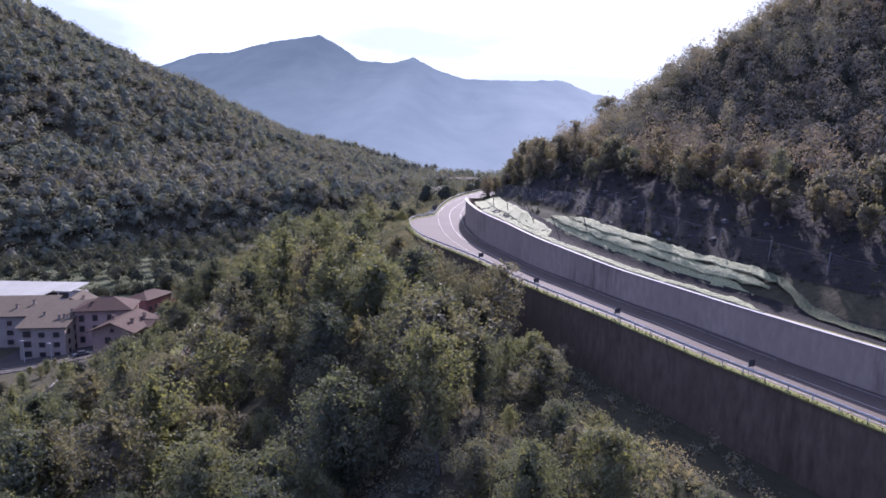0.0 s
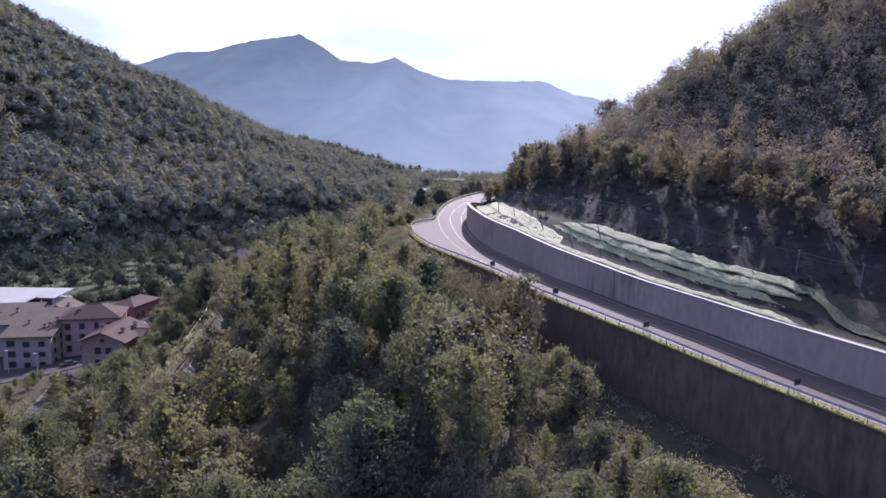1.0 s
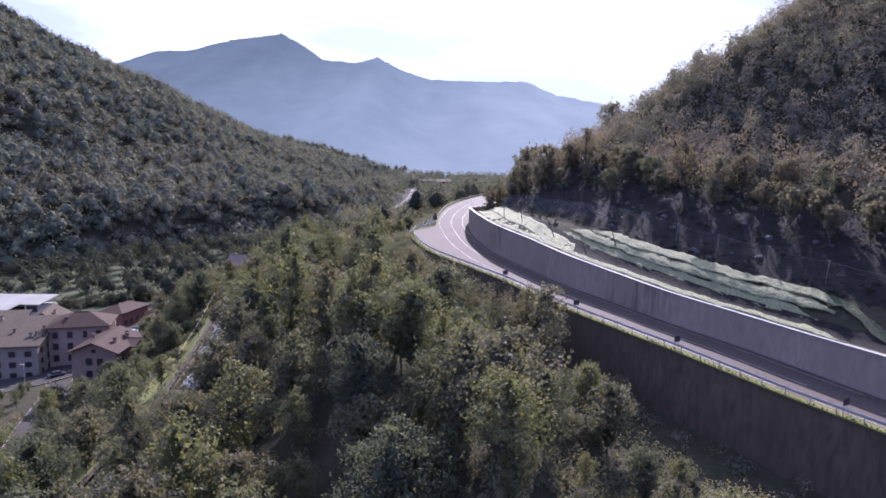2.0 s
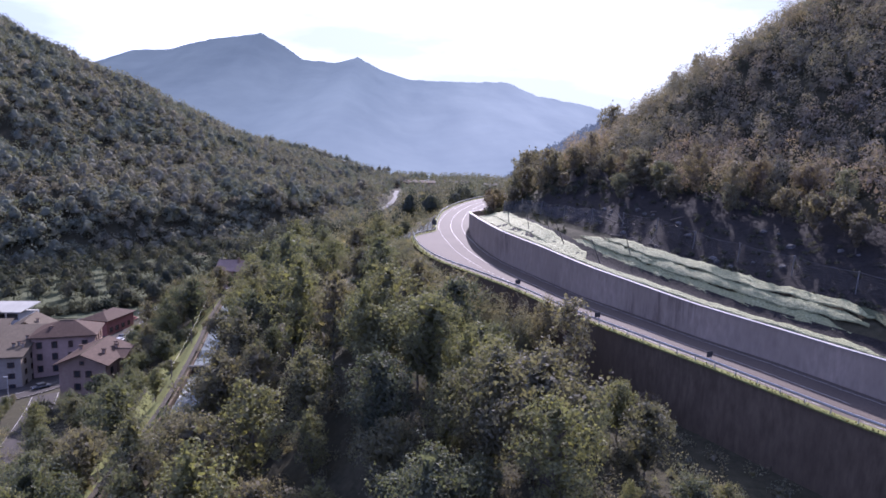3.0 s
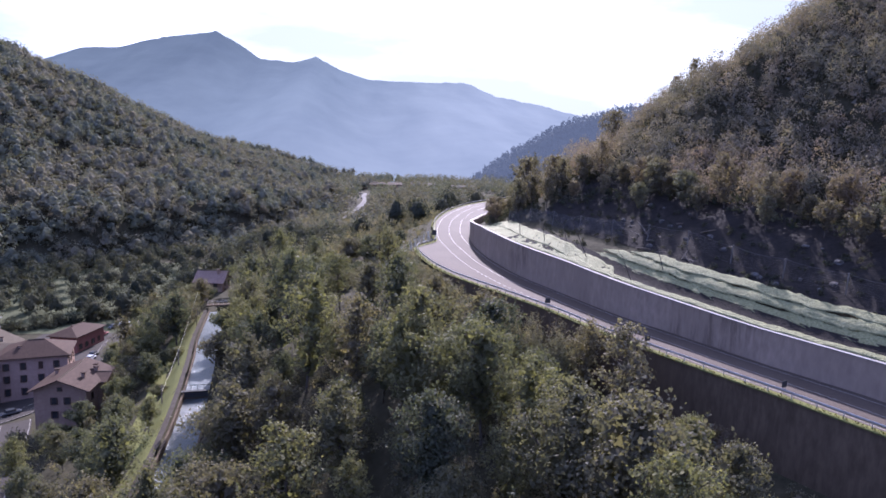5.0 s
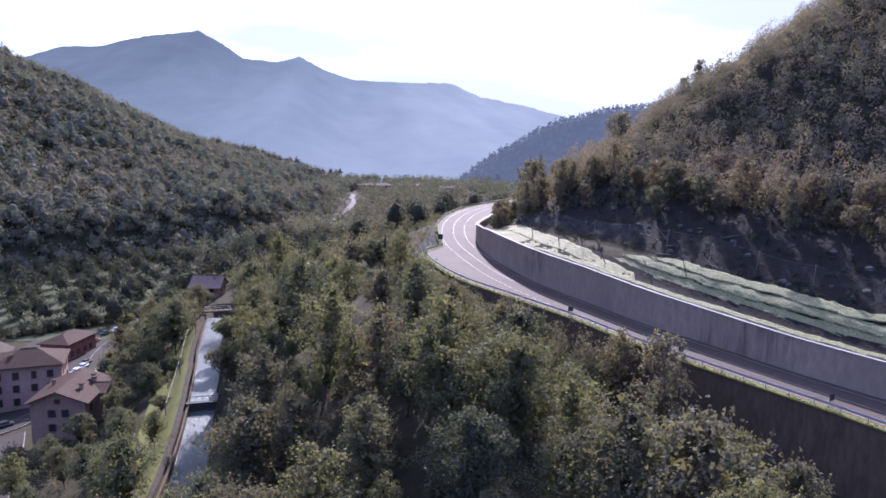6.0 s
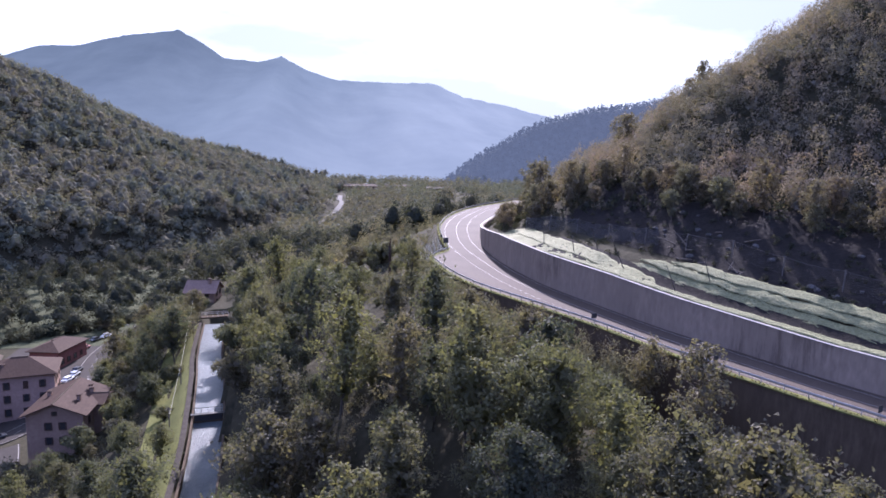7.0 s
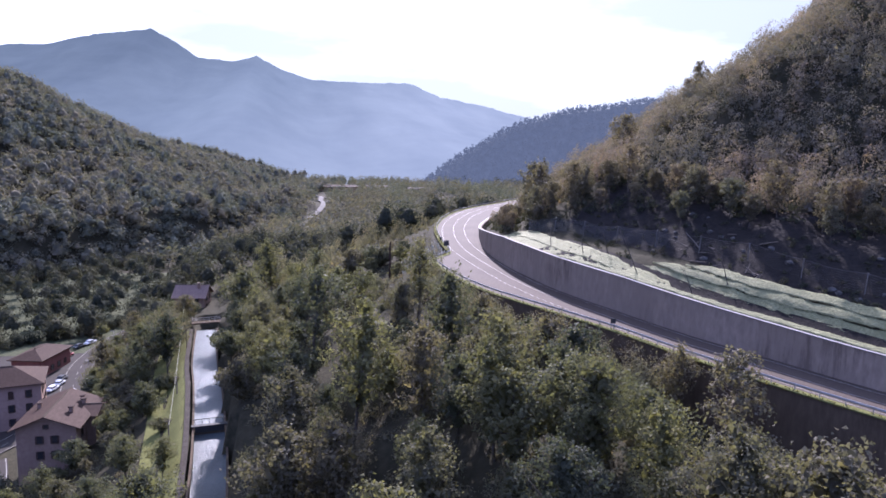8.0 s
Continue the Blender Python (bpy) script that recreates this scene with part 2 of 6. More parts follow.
def glassy(name, col, rough=0.08):
    m, nt, b = node_material(name)
    f = noisy(nt, 1.2, 3, 0.5)
    nt.links.new(ramp(nt, f, [(0.3, tuple(c * 0.7 for c in col)), (0.7, tuple(c * 1.3 for c in col))]), b.inputs["Base Color"])
    b.inputs["Roughness"].default_value = rough
    return m


def water_material(name, ripple, scale):
    m, nt, b = node_material(name)
    f = noisy(nt, scale, 6, 0.65, stretch=(1.0, 0.6, 1))
    c = noisy(nt, 0.12, 3, 0.5)
    nt.links.new(ramp(nt, c, [(0.3, (0.05, 0.06, 0.062)), (0.7, (0.085, 0.1, 0.102))]), b.inputs["Base Color"])
    b.inputs["Roughness"].default_value = 0.3
    b.inputs["Specular IOR Level"].default_value = 0.09
    bumped(nt, b, f, ripple, 0.2)
    return m


M_PANE = glassy("window_glass", (0.02, 0.02, 0.022), 0.25)
M_WATER = water_material("canal_water", 0.75, 1.9)
M_WATER_LOW = water_material("tumbling_water", 1.0, 2.6)


def car_paint(name, col):
    m, nt, b = node_material(name)
    f = noisy(nt, 3.0, 3, 0.5)
    nt.links.new(ramp(nt, f, [(0.3, tuple(c * 0.85 for c in col)), (0.7, col)]), b.inputs["Base Color"])
    b.inputs["Roughness"].default_value, b.inputs["Coat Weight"].default_value = 0.35, 0.6
    return m


M_BARK = surface("bark", (0.045, 0.0375, 0.03), (0.12, 0.105, 0.09), 6.0, 0.8, 0.9, 0.4, 0.02, 0.0, (1, 1, 0.3))


# ---- mesh helpers ----
def mesh_of(name, verts, faces, *mats, slots=None, smooth=False):
    me = bpy.data.meshes.new(name)
    me.from_pydata([tuple(map(float, v)) for v in verts], [], [tuple(map(int, f)) for f in faces])
    for m in mats:
        me.materials.append(m)
    if slots is not None:
        me.polygons.foreach_set("material_index", list(slots))
    if smooth:
        me.polygons.foreach_set("use_smooth", [True] * len(me.polygons))
    me.update()
    return me


def part(name, bm, material, parent, label=""):
    """A bmesh or a mesh as one object under a thing or a part (or on its own)."""
    if isinstance(bm, bmesh.types.BMesh):
        me = bpy.data.meshes.new(name)
        bm.to_mesh(me)
        bm.free()
    else:
        me = bm
    if material is not None and not me.materials:
        me.materials.append(material)
    ob = new(name, me)
    ob.parent = parent
    return tagged(ob, label) if label else ob


def thing(name, m, label, category, group="", kind=""):
    ob = new(name)
    ob.matrix_world = m
    return tagged(ob, label, category, group, kind)


def box_into(bm, x0, x1, y0, y1, z0, z1, bevel=0.0, turn=None):
    vs = [bm.verts.new((x, y, z)) for z in (z0, z1) for x, y in ((x0, y0), (x1, y0), (x1, y1), (x0, y1))]
    fs = [bm.faces.new([vs[i] for i in f]) for f in ((3, 2, 1, 0), (4, 5, 6, 7), (0, 1, 5, 4), (1, 2, 6, 5), (2, 3, 7, 6), (3, 0, 4, 7))]
    if bevel:
        es = {e for f in fs for e in f.edges}
        bmesh.ops.bevel(bm, geom=list(es), offset=bevel, segments=1, affect="EDGES")
    if turn is not None:
        bmesh.ops.transform(bm, matrix=turn, verts=vs if not bevel else bm.verts)
    return bm


def box(x0, x1, y0, y1, z0, z1, bevel=0.0):
    return box_into(bmesh.new(), x0, x1, y0, y1, z0, z1, bevel)


def spline(pts, step):
    """A smooth line through points of the plan, at even steps."""
    p = np.array(pts, float)
    p = np.vstack([2 * p[0] - p[1], p, 2 * p[-1] - p[-2]])
    out = []
    for i in range(1, len(p) - 2):
        n = max(2, int(np.linalg.norm(p[i + 1] - p[i]) / 0.4))
        t = np.linspace(0, 1, n, endpoint=False)[:, None]
        a, b, c, d = p[i - 1], p[i], p[i + 1], p[i + 2]
        out.append(0.5 * (2 * b + (c - a) * t + (2 * a - 5 * b + 4 * c - d) * t * t + (3 * b - a - 3 * c + d) * t ** 3))
    q = np.vstack(out + [p[-2][None]])
    s = np.concatenate([[0], np.cumsum(np.linalg.norm(np.diff(q, axis=0), axis=1))])
    g = np.arange(0, s[-1], step)
    return np.stack([np.interp(g, s, q[:, 0]), np.interp(g, s, q[:, 1])], 1)


def normals(line):
    d = np.gradient(line, axis=0)
    d /= np.linalg.norm(d, axis=1)[:, None]
    return np.stack([d[:, 1], -d[:, 0]], 1)          # to the right of the way


def offset(line, d):
    return line + normals(line) * d


def to_line(x, y, line):
    """Signed distance to a line of the plan (right of it: plus) and the y of the nearest point."""
    x, y = np.asarray(x, float), np.asarray(y, float)
    best, sign, ny = np.full(x.shape, 1e12), np.ones(x.shape), np.zeros(x.shape)
    for a, b in zip(line[:-1], line[1:]):
        d = b - a
        u = np.clip(((x - a[0]) * d[0] + (y - a[1]) * d[1]) / (d @ d), 0, 1)
        px, py = a[0] + u * d[0], a[1] + u * d[1]
        r = (x - px) ** 2 + (y - py) ** 2
        m = r < best
        best = np.where(m, r, best)
        sign = np.where(m, np.where((x - a[0]) * d[1] - (y - a[1]) * d[0] >= 0, 1, -1), sign)
        ny = np.where(m, py, ny)
    return np.sqrt(best) * sign, ny


def ribbon(left, right, z, mat, name, thick=0.0):
    """A strip between two lines of the plan; z gives its height."""
    n = len(left)
    v = [(*a, z(*a)) for a in left] + [(*b, z(*b)) for b in right]
    f = [(i, n + i, n + i + 1, i + 1) for i in range(n - 1)]
    if thick:
        v += [(a[0], a[1], a[2] - thick) for a in v]
        k = 2 * n
        f += [(k + i + 1, k + n + i + 1, k + n + i, k + i) for i in range(n - 1)]
        f += [(i + 1, k + i + 1, k + i, i) for i in range(n - 1)]
        f += [(n + i, k + n + i, k + n + i + 1, n + i + 1) for i in range(n - 1)]
        f += [(0, k, k + n, n), (n - 1, 2 * n - 1, k + 2 * n - 1, k + n - 1)]
    return mesh_of(name, v, f, mat)


def fbm(x, y, scale, seed=0.0):
    """Cheap smooth variation over the plan, about -1 to 1."""
    r = np.zeros(np.shape(x))
    for k, (a, px, py) in enumerate(((1.0, 1.0, 0.35), (0.6, -0.8, 1.7), (0.4, 2.3, 2.1), (0.3, 3.9, -3.1), (0.2, -6.1, 5.3))):
        r = r + a * np.sin((x * px + y * py) / scale * 2.1 + seed * (k + 1) + 1.3 * np.sin((x * py - y * px) / scale * 0.9 + seed))
    return r / 2.0


# ---- plan ----
CENTRE = [(56, 34), (49.7, 46), (43.5, 57.5), (38.3, 67.5), (33.6, 76), (28.7, 85), (23, 95.6), (17.6, 107.5), (13.6, 117), (9.3, 130.5), (5.1, 145), (2.9, 158),
          (2.1, 170), (1.6, 184), (2.4, 198), (4.9, 214), (8.3, 228), (14.8, 246), (25, 264.5), (38, 281), (56, 299), (90, 325), (150, 365)]
WALL = [(64, 26), (58, 38), (52, 50), (46.2, 60.6), (41.2, 70), (36.6, 78.8), (31.9, 87.5), (26.2, 98), (20.8, 110), (16.8, 119), (12.7, 132), (8.6, 146),
        (6.5, 160), (5.7, 171), (6.1, 186), (8.0, 198), (12.2, 215), (19, 233), (28.5, 252), (41, 271), (58, 289), (92, 315), (152, 355)]
RAIL = [(52.5, 32), (46.3, 44), (40.1, 55.5), (34.9, 65.5), (30.2, 74), (25.2, 83), (19.5, 93.6), (14.7, 103), (11.5, 110.5), (8, 120.5), (3, 131.5), (-3, 144.2), (-5.5, 151.5),
        (-7.3, 160), (-8.3, 170), (-8.0, 176), (-6.0, 180), (-2.9, 184.5), (-2.0, 192), (-1.4, 200), (0.9, 217.5), (3.4, 228.5), (8.2, 243), (16.5, 260), (26, 272.5),
        (39, 287), (54, 303), (88, 330), (148, 372)]
CANAL = [(-49, 20), (-49.5, 80), (-50, 118), (-51, 136), (-52.8, 154), (-55.5, 176), (-57.6, 190), (-59, 203), (-60.8, 223), (-61.6, 240), (-64, 300), (-60, 420)]
W_LINE, R_LINE = spline(WALL, 2.0), spline(RAIL, 2.0)
K_LINE = spline(CANAL, 4.0)


def road_z(y):
    return np.interp(y, [-200, 50, 72, 86, 102.5, 167, 188, 275, 400], [38.0, 41.3, 42.1, 43.05, 43.7, 45.4, 45.9, 48.2, 50.5])


def wall_top(y):
    return np.interp(y, [0, 38, 63, 80, 97, 110, 119, 131, 145, 160, 171, 188, 200, 215, 232, 400],
                     [44.2, 45.6, 46.3, 46.8, 47.7, 48.6, 49.3, 50.1, 50.7, 51.1, 51.2, 50.4, 49.4, 48.2, 47.9, 51.5])


WATER_HIGH, WATER_LOW, WEIR_Y = 19.9, 19.1, 154.0


def village_z(x, y):
    return np.clip(6.5 - 0.06 * (np.asarray(y, float) - 166) - 0.12 * (-84 - np.asarray(x, float)), 0.0, 7.0)


FOOT_Y, FOOT_X = [200, 300, 400, 500, 600, 700, 800, 900, 1000, 1300], [-360, -290, -210, -128, -72, -45, -25, 5, 30, 80]


def valley_floor(y):
    return np.interp(y, [420, 560, 680, 900], [0, 6.8, 13.2, 11.5])


def ground_z(x, y, rough=1.0):
    x, y = np.asarray(x, float), np.asarray(y, float)
    dw, yw = to_line(x, y, W_LINE)
    dr, yr = to_line(x, y, R_LINE)
    dk, yk = to_line(x, y, K_LINE)
    zr = road_z(yr)
    # hill above the wall: a ditch, a steep cut, then the natural slope
    near = np.interp(dw, [0, 1.7, 2.2, 5.5, 8, 9, 10, 11.4, 13.2, 17, 20, 25, 36, 50, 65, 80, 110, 160, 240, 500], [-9, -9, -2.3, -2.0, -1.9, -1.6, -0.8, 0.4, 1.3, 2.8, 4.6, 7.4, 11.6, 20, 34, 46, 72, 105, 150, 200])
    beyond = np.interp(dw, [0, 1.7, 2.2, 4, 8, 10, 15, 24, 39, 50, 65, 80, 110, 160, 240, 500], [-9, -9, -1.2, -0.8, 0.2, 1.2, 4.8, 12, 21, 30, 38, 48, 72, 105, 150, 200])
    out_ = np.clip((dw - 9) / 4, 0, 1)
    k = np.clip((yw - 126) / 18, 0, 1) * (1 - out_) + np.clip((yw - 152) / 28, 0, 1) * out_
    hill = wall_top(yw) + near * (1 - k) + beyond * k
    hill = hill + rough * np.interp(dw, [2, 12, 18, 40], [0, 0.03, 0.15, 1]) * (1.2 * fbm(x, y, 14, 2.0) + 2.5 * fbm(x, y, 45, 5.0))
    hill = np.maximum(hill, road_z(yw) - 0.7)
    # bank below the road: a retaining wall near, an earth bank farther on
    dl = -dr
    walled = zr + np.interp(dl, [-2.5, -0.6, 10, 25, 33, 42, 48, 60], [-1.0, -8.6, -8.8, -8.8, -11.5, -19, -23.5, -26])
    earth = zr + np.interp(dl, [-1.0, 1.2, 6, 15, 26, 34, 42, 48, 60], [-0.6, -0.5, -3.5, -7.5, -10.5, -14, -19, -23.5, -26])
    mix = np.clip((yr - 128) / 25, 0, 1)
    bank = walled * (1 - mix) + earth * mix
    bank = bank + rough * np.interp(dl, [3, 14], [0, 1]) * (0.8 * fbm(x, y, 9, 1.0) + 0.9 * fbm(x, y, 31, 4.0))
    right = np.maximum(bank, 20.9)
    low = village_z(x, y)
    left = np.interp(-dk, [3.2, 4.6, 8, 12], [20.2, 20.0, 16.6, 15.2])
    left = np.where(-dk > 12, low + (15.2 - low) * np.clip((29 - -dk) / 17, 0, 1) ** 0.9, left) + rough * np.interp(-dk, [9, 14, 24, 28], [0, 0.4, 0.4, 0]) * fbm(x, y, 8, 3.0)
    bank = np.where(dk > 3.2, right, np.where(-dk > 3.2, left, 16.8))
    bank = np.where((np.abs(dk) <= 3.2) & (yk > 236), 20.4, bank)
    # the open valley beyond the nose of the spur
    far = np.clip((y - 300) / 260, 0, 1)
    bank = bank * (1 - far) + np.minimum(bank, valley_floor(y) + 2 * fbm(x, y, 90, 1.5) * rough) * far
    z = np.where(dr < -0.6, bank, np.where(dr < 0.8, np.minimum(zr - 0.7, np.where(mix > 0.5, zr - 0.7, bank)), zr - 0.7))
    z = np.where(dw > 0.0, hill, z)
    # the hill across the valley
    foot = np.interp(y, FOOT_Y, FOOT_X)
    steep = np.interp(y, [300, 400, 500, 600, 700, 800, 900, 1000, 1300], [0.56, 0.575, 0.58, 0.545, 0.50, 0.41, 0.305, 0.22, 0.1])
    out = np.interp(y, [300, 420, 560, 720], [52, 50, 40, 8])
    b = np.clip(foot + out - x, 0, 470)
    u = np.clip(b / (20 + 5 * fbm(x, y, 50, 6.0)), 0, 1)
    high = np.interp(y, [300, 560, 720], [21, 19, 4]) + 4 * fbm(x, y, 70, 2.7)
    rise = np.maximum((b - out) * steep, high * u * u * (3 - 2 * u) + 0.27 * np.clip(b - 16, 0, 200))
    across = rise + rough * np.clip(rise / 20, 0, 1) * (4 * fbm(x, y, 60, 7.0) + 2 * fbm(x, y, 22, 8.0))
    z = np.where(b > 0, np.maximum(z, across), z)
    # a wooded knoll at the end of the hill, above the lane
    knoll = valley_floor(y) + 9.5 * np.exp(-((x + 40) / 26) ** 2 - ((y - 655) / 38) ** 2)
    z = np.where((y > 480) & (x < 10), np.maximum(z, knoll), z)
    z = np.where(y > 420, np.minimum(z, np.where(dw > 0, 11.5 + 200 * np.clip((640 - y) / 220, 0, 1), 1e4)), z)
    return np.where(y > 1060, np.minimum(z, (1060 - y) * 0.25), z)


def road_at(x, y):
    return float(road_z(y))


# ---- ground ----
def axis(*runs):
    out = []
    for a, b, step in runs:
        out += list(np.arange(a, b, step))
    return np.array(out + [runs[-1][1]])


GX = axis((-2400, -420, 90), (-420, -130, 9), (-130, -72, 3), (-72, -14, 1.8), (-14, 72, 1.15), (72, 110, 2), (110, 400, 10), (400, 2400, 100))
GY = axis((-400, 10, 25), (10, 50, 1.8), (50, 240, 1.15), (240, 300, 2), (300, 1000, 10), (1000, 1800, 40), (1800, 4800, 300))
gx, gy = np.meshgrid(GX, GY)
gz = ground_z(gx.ravel(), gy.ravel())
nx, ny_ = len(GX), len(GY)
gv = np.stack([gx.ravel(), gy.ravel(), gz], 1)
gf = [(j * nx + i, j * nx + i + 1, (j + 1) * nx + i + 1, (j + 1) * nx + i) for j in range(ny_ - 1) for i in range(nx - 1)]
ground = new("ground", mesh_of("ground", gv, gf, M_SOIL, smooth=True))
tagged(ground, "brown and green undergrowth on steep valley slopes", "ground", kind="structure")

# ---- road ----
fine_c = spline(CENTRE, 1.5)
r_left = spline(RAIL, 1.5)
r_right = spline(WALL, 1.5)


def even(line, n):
    s = np.concatenate([[0], np.cumsum(np.linalg.norm(np.diff(line, axis=0), axis=1))])
    g = np.linspace(0, s[-1], n)
    return np.stack([np.interp(g, s, line[:, 0]), np.interp(g, s, line[:, 1])], 1)


road = new("road", ribbon(even(offset(r_left, 0.3), 240), even(r_right, 240), road_at, M_ASPHALT, "road", 0.5))
tagged(road, "smooth grey asphalt road curving round the hillside", "road", kind="structure")
def wall_strip(line, top, bottom, thick, name, mat, back=1):
    """An upright wall along a line: face on the line, thickness to the given side."""
    n = len(line)
    bk = offset(line, thick * back)
    v = [(*p, bottom(p[1])) for p in line] + [(*p, top(p[1])) for p in line] + [(*p, top(q[1])) for p, q in zip(bk, line)] + [(*p, bottom(q[1])) for p, q in zip(bk, line)]
    f = []
    for r in range(3):
        f += [(r * n + i, r * n + i + 1, (r + 1) * n + i + 1, (r + 1) * n + i) for i in range(n - 1)]
    f += [(0, n, 2 * n, 3 * n), (n - 1, 4 * n - 1, 3 * n - 1, 2 * n - 1)]
    return mesh_of(name, v, f, mat)


w_line = spline(WALL[:19], 2.0)
upper = new("retaining_wall_upper", wall_strip(w_line, lambda y: float(wall_top(y)), lambda y: float(road_z(y)) - 0.9, 0.8, "retaining_wall_upper", M_CONCRETE))
tagged(upper, "tall grey concrete retaining wall beside the road", "wall", kind="structure")
cop = offset(w_line, -0.12)
coping = new("trim_coping", wall_strip(cop, lambda y: float(wall_top(y)) + 0.09, lambda y: float(wall_top(y)) + 0.003, 0.45, "trim_coping", M_COPING))
tagged(coping, "pale concrete coping on top of the retaining wall", "coping", kind="structure")
l_line = offset(spline(RAIL[:13], 2.0), -0.55)
lower = new("retaining_wall_lower", wall_strip(l_line, lambda y: float(road_z(y)) - 0.12, lambda y: float(road_z(y)) - 11, 0.8, "retaining_wall_lower", M_OLD_CONCRETE))
tagged(lower, "weathered dark concrete retaining wall below the road", "wall", kind="structure")


# painted lines
def painted(line, half, name, label, lift=0.006):
    ob = new(name, ribbon(offset(line, -half), offset(line, half), lambda x, y: road_at(x, y) + lift, M_PAINT, name))
    return tagged(ob, label, "road marking", kind="structure")


painted(fine_c, 0.042, "road_line_centre", "white painted centre line on the asphalt")
painted(offset(fine_c, 3.0), 0.042, "road_line_right", "white painted edge line on the asphalt")


# ---- foliage generators ----
def leaf_faces(centres, normals_, sizes, rng, stretch=1.0):
    """Leaf-like three-cornered faces at the centres, facing the normals."""
    n = len(centres)
    nrm = normals_ / np.maximum(np.linalg.norm(normals_, axis=1), 1e-6)[:, None]
    ref = rng.normal(size=(n, 3))
    a = np.cross(nrm, ref)
    a /= np.maximum(np.linalg.norm(a, axis=1), 1e-6)[:, None]
    b = np.cross(nrm, a)
    a, b = a * sizes[:, None] * 0.5 * stretch, b * sizes[:, None] * 0.5
    v = np.stack([centres - a - b * 0.7, centres + a - b * 0.8, centres + b * 1.1], 1).reshape(-1, 3)
    f = np.arange(3 * n).reshape(-1, 3)
    return v, f


def fast_mesh(name, v, f, mat):
    me = bpy.data.meshes.new(name)
    me.vertices.add(len(v))
    me.vertices.foreach_set("co", np.asarray(v, np.float32).ravel())
    k = f.shape[1]
    me.loops.add(f.size)
    me.loops.foreach_set("vertex_index", f.ravel().astype(np.int32))
    me.polygons.add(len(f))
    me.polygons.foreach_set("loop_start", np.arange(0, f.size, k, dtype=np.int32))
    me.polygons.foreach_set("use_smooth", [True] * len(f))
    me.update(calc_edges=True)
    me.materials.append(mat)
    return me


def tube(path, radii, sides=6):
    v, f = [], []
    for k, (p, r) in enumerate(zip(path, radii)):
        d = path[min(k + 1, len(path) - 1)] - path[max(k - 1, 0)]
        q = Vector(d).to_track_quat("Z", "Y")
        for i in range(sides):
            a = 2 * math.pi * i / sides
            v.append(np.array(p) + np.array(q @ Vector((math.cos(a) * r, math.sin(a) * r, 0))))
    for k in range(len(path) - 1):
        for i in range(sides):
            j = (i + 1) % sides
            f.append((k * sides + i, k * sides + j, (k + 1) * sides + j, (k + 1) * sides + i))
    return v, f


def shell(rng, centres, radii, n, rag=0.12, deep=0.55, flat=0.85):
    """Places and directions of leaves over the outside of a cluster of clumps."""
    w = radii ** 2 / np.sum(radii ** 2)
    pick = rng.choice(len(radii), n, p=w)
    d = rng.normal(size=(n, 3))
    d /= np.linalg.norm(d, axis=1)[:, None]
    d[:, 2] = np.where((d[:, 2] < -0.25) & (rng.uniform(size=n) < 0.6), -d[:, 2], d[:, 2])
    rad = rng.uniform(deep, 1.0, n) ** 0.6 + np.abs(rng.normal(0, rag, n))
    p = centres[pick] + d * (radii[pick] * rad)[:, None] * np.array([1, 1, flat])
    free = np.ones(n, bool)
    for c, r in zip(centres, radii):
        free &= np.linalg.norm((p - c) / np.array([1, 1, flat]), axis=1) > 0.72 * r * np.minimum(1, rad / 0.85)
    free |= rng.uniform(size=n) < 0.12
    return p[free], d[free]


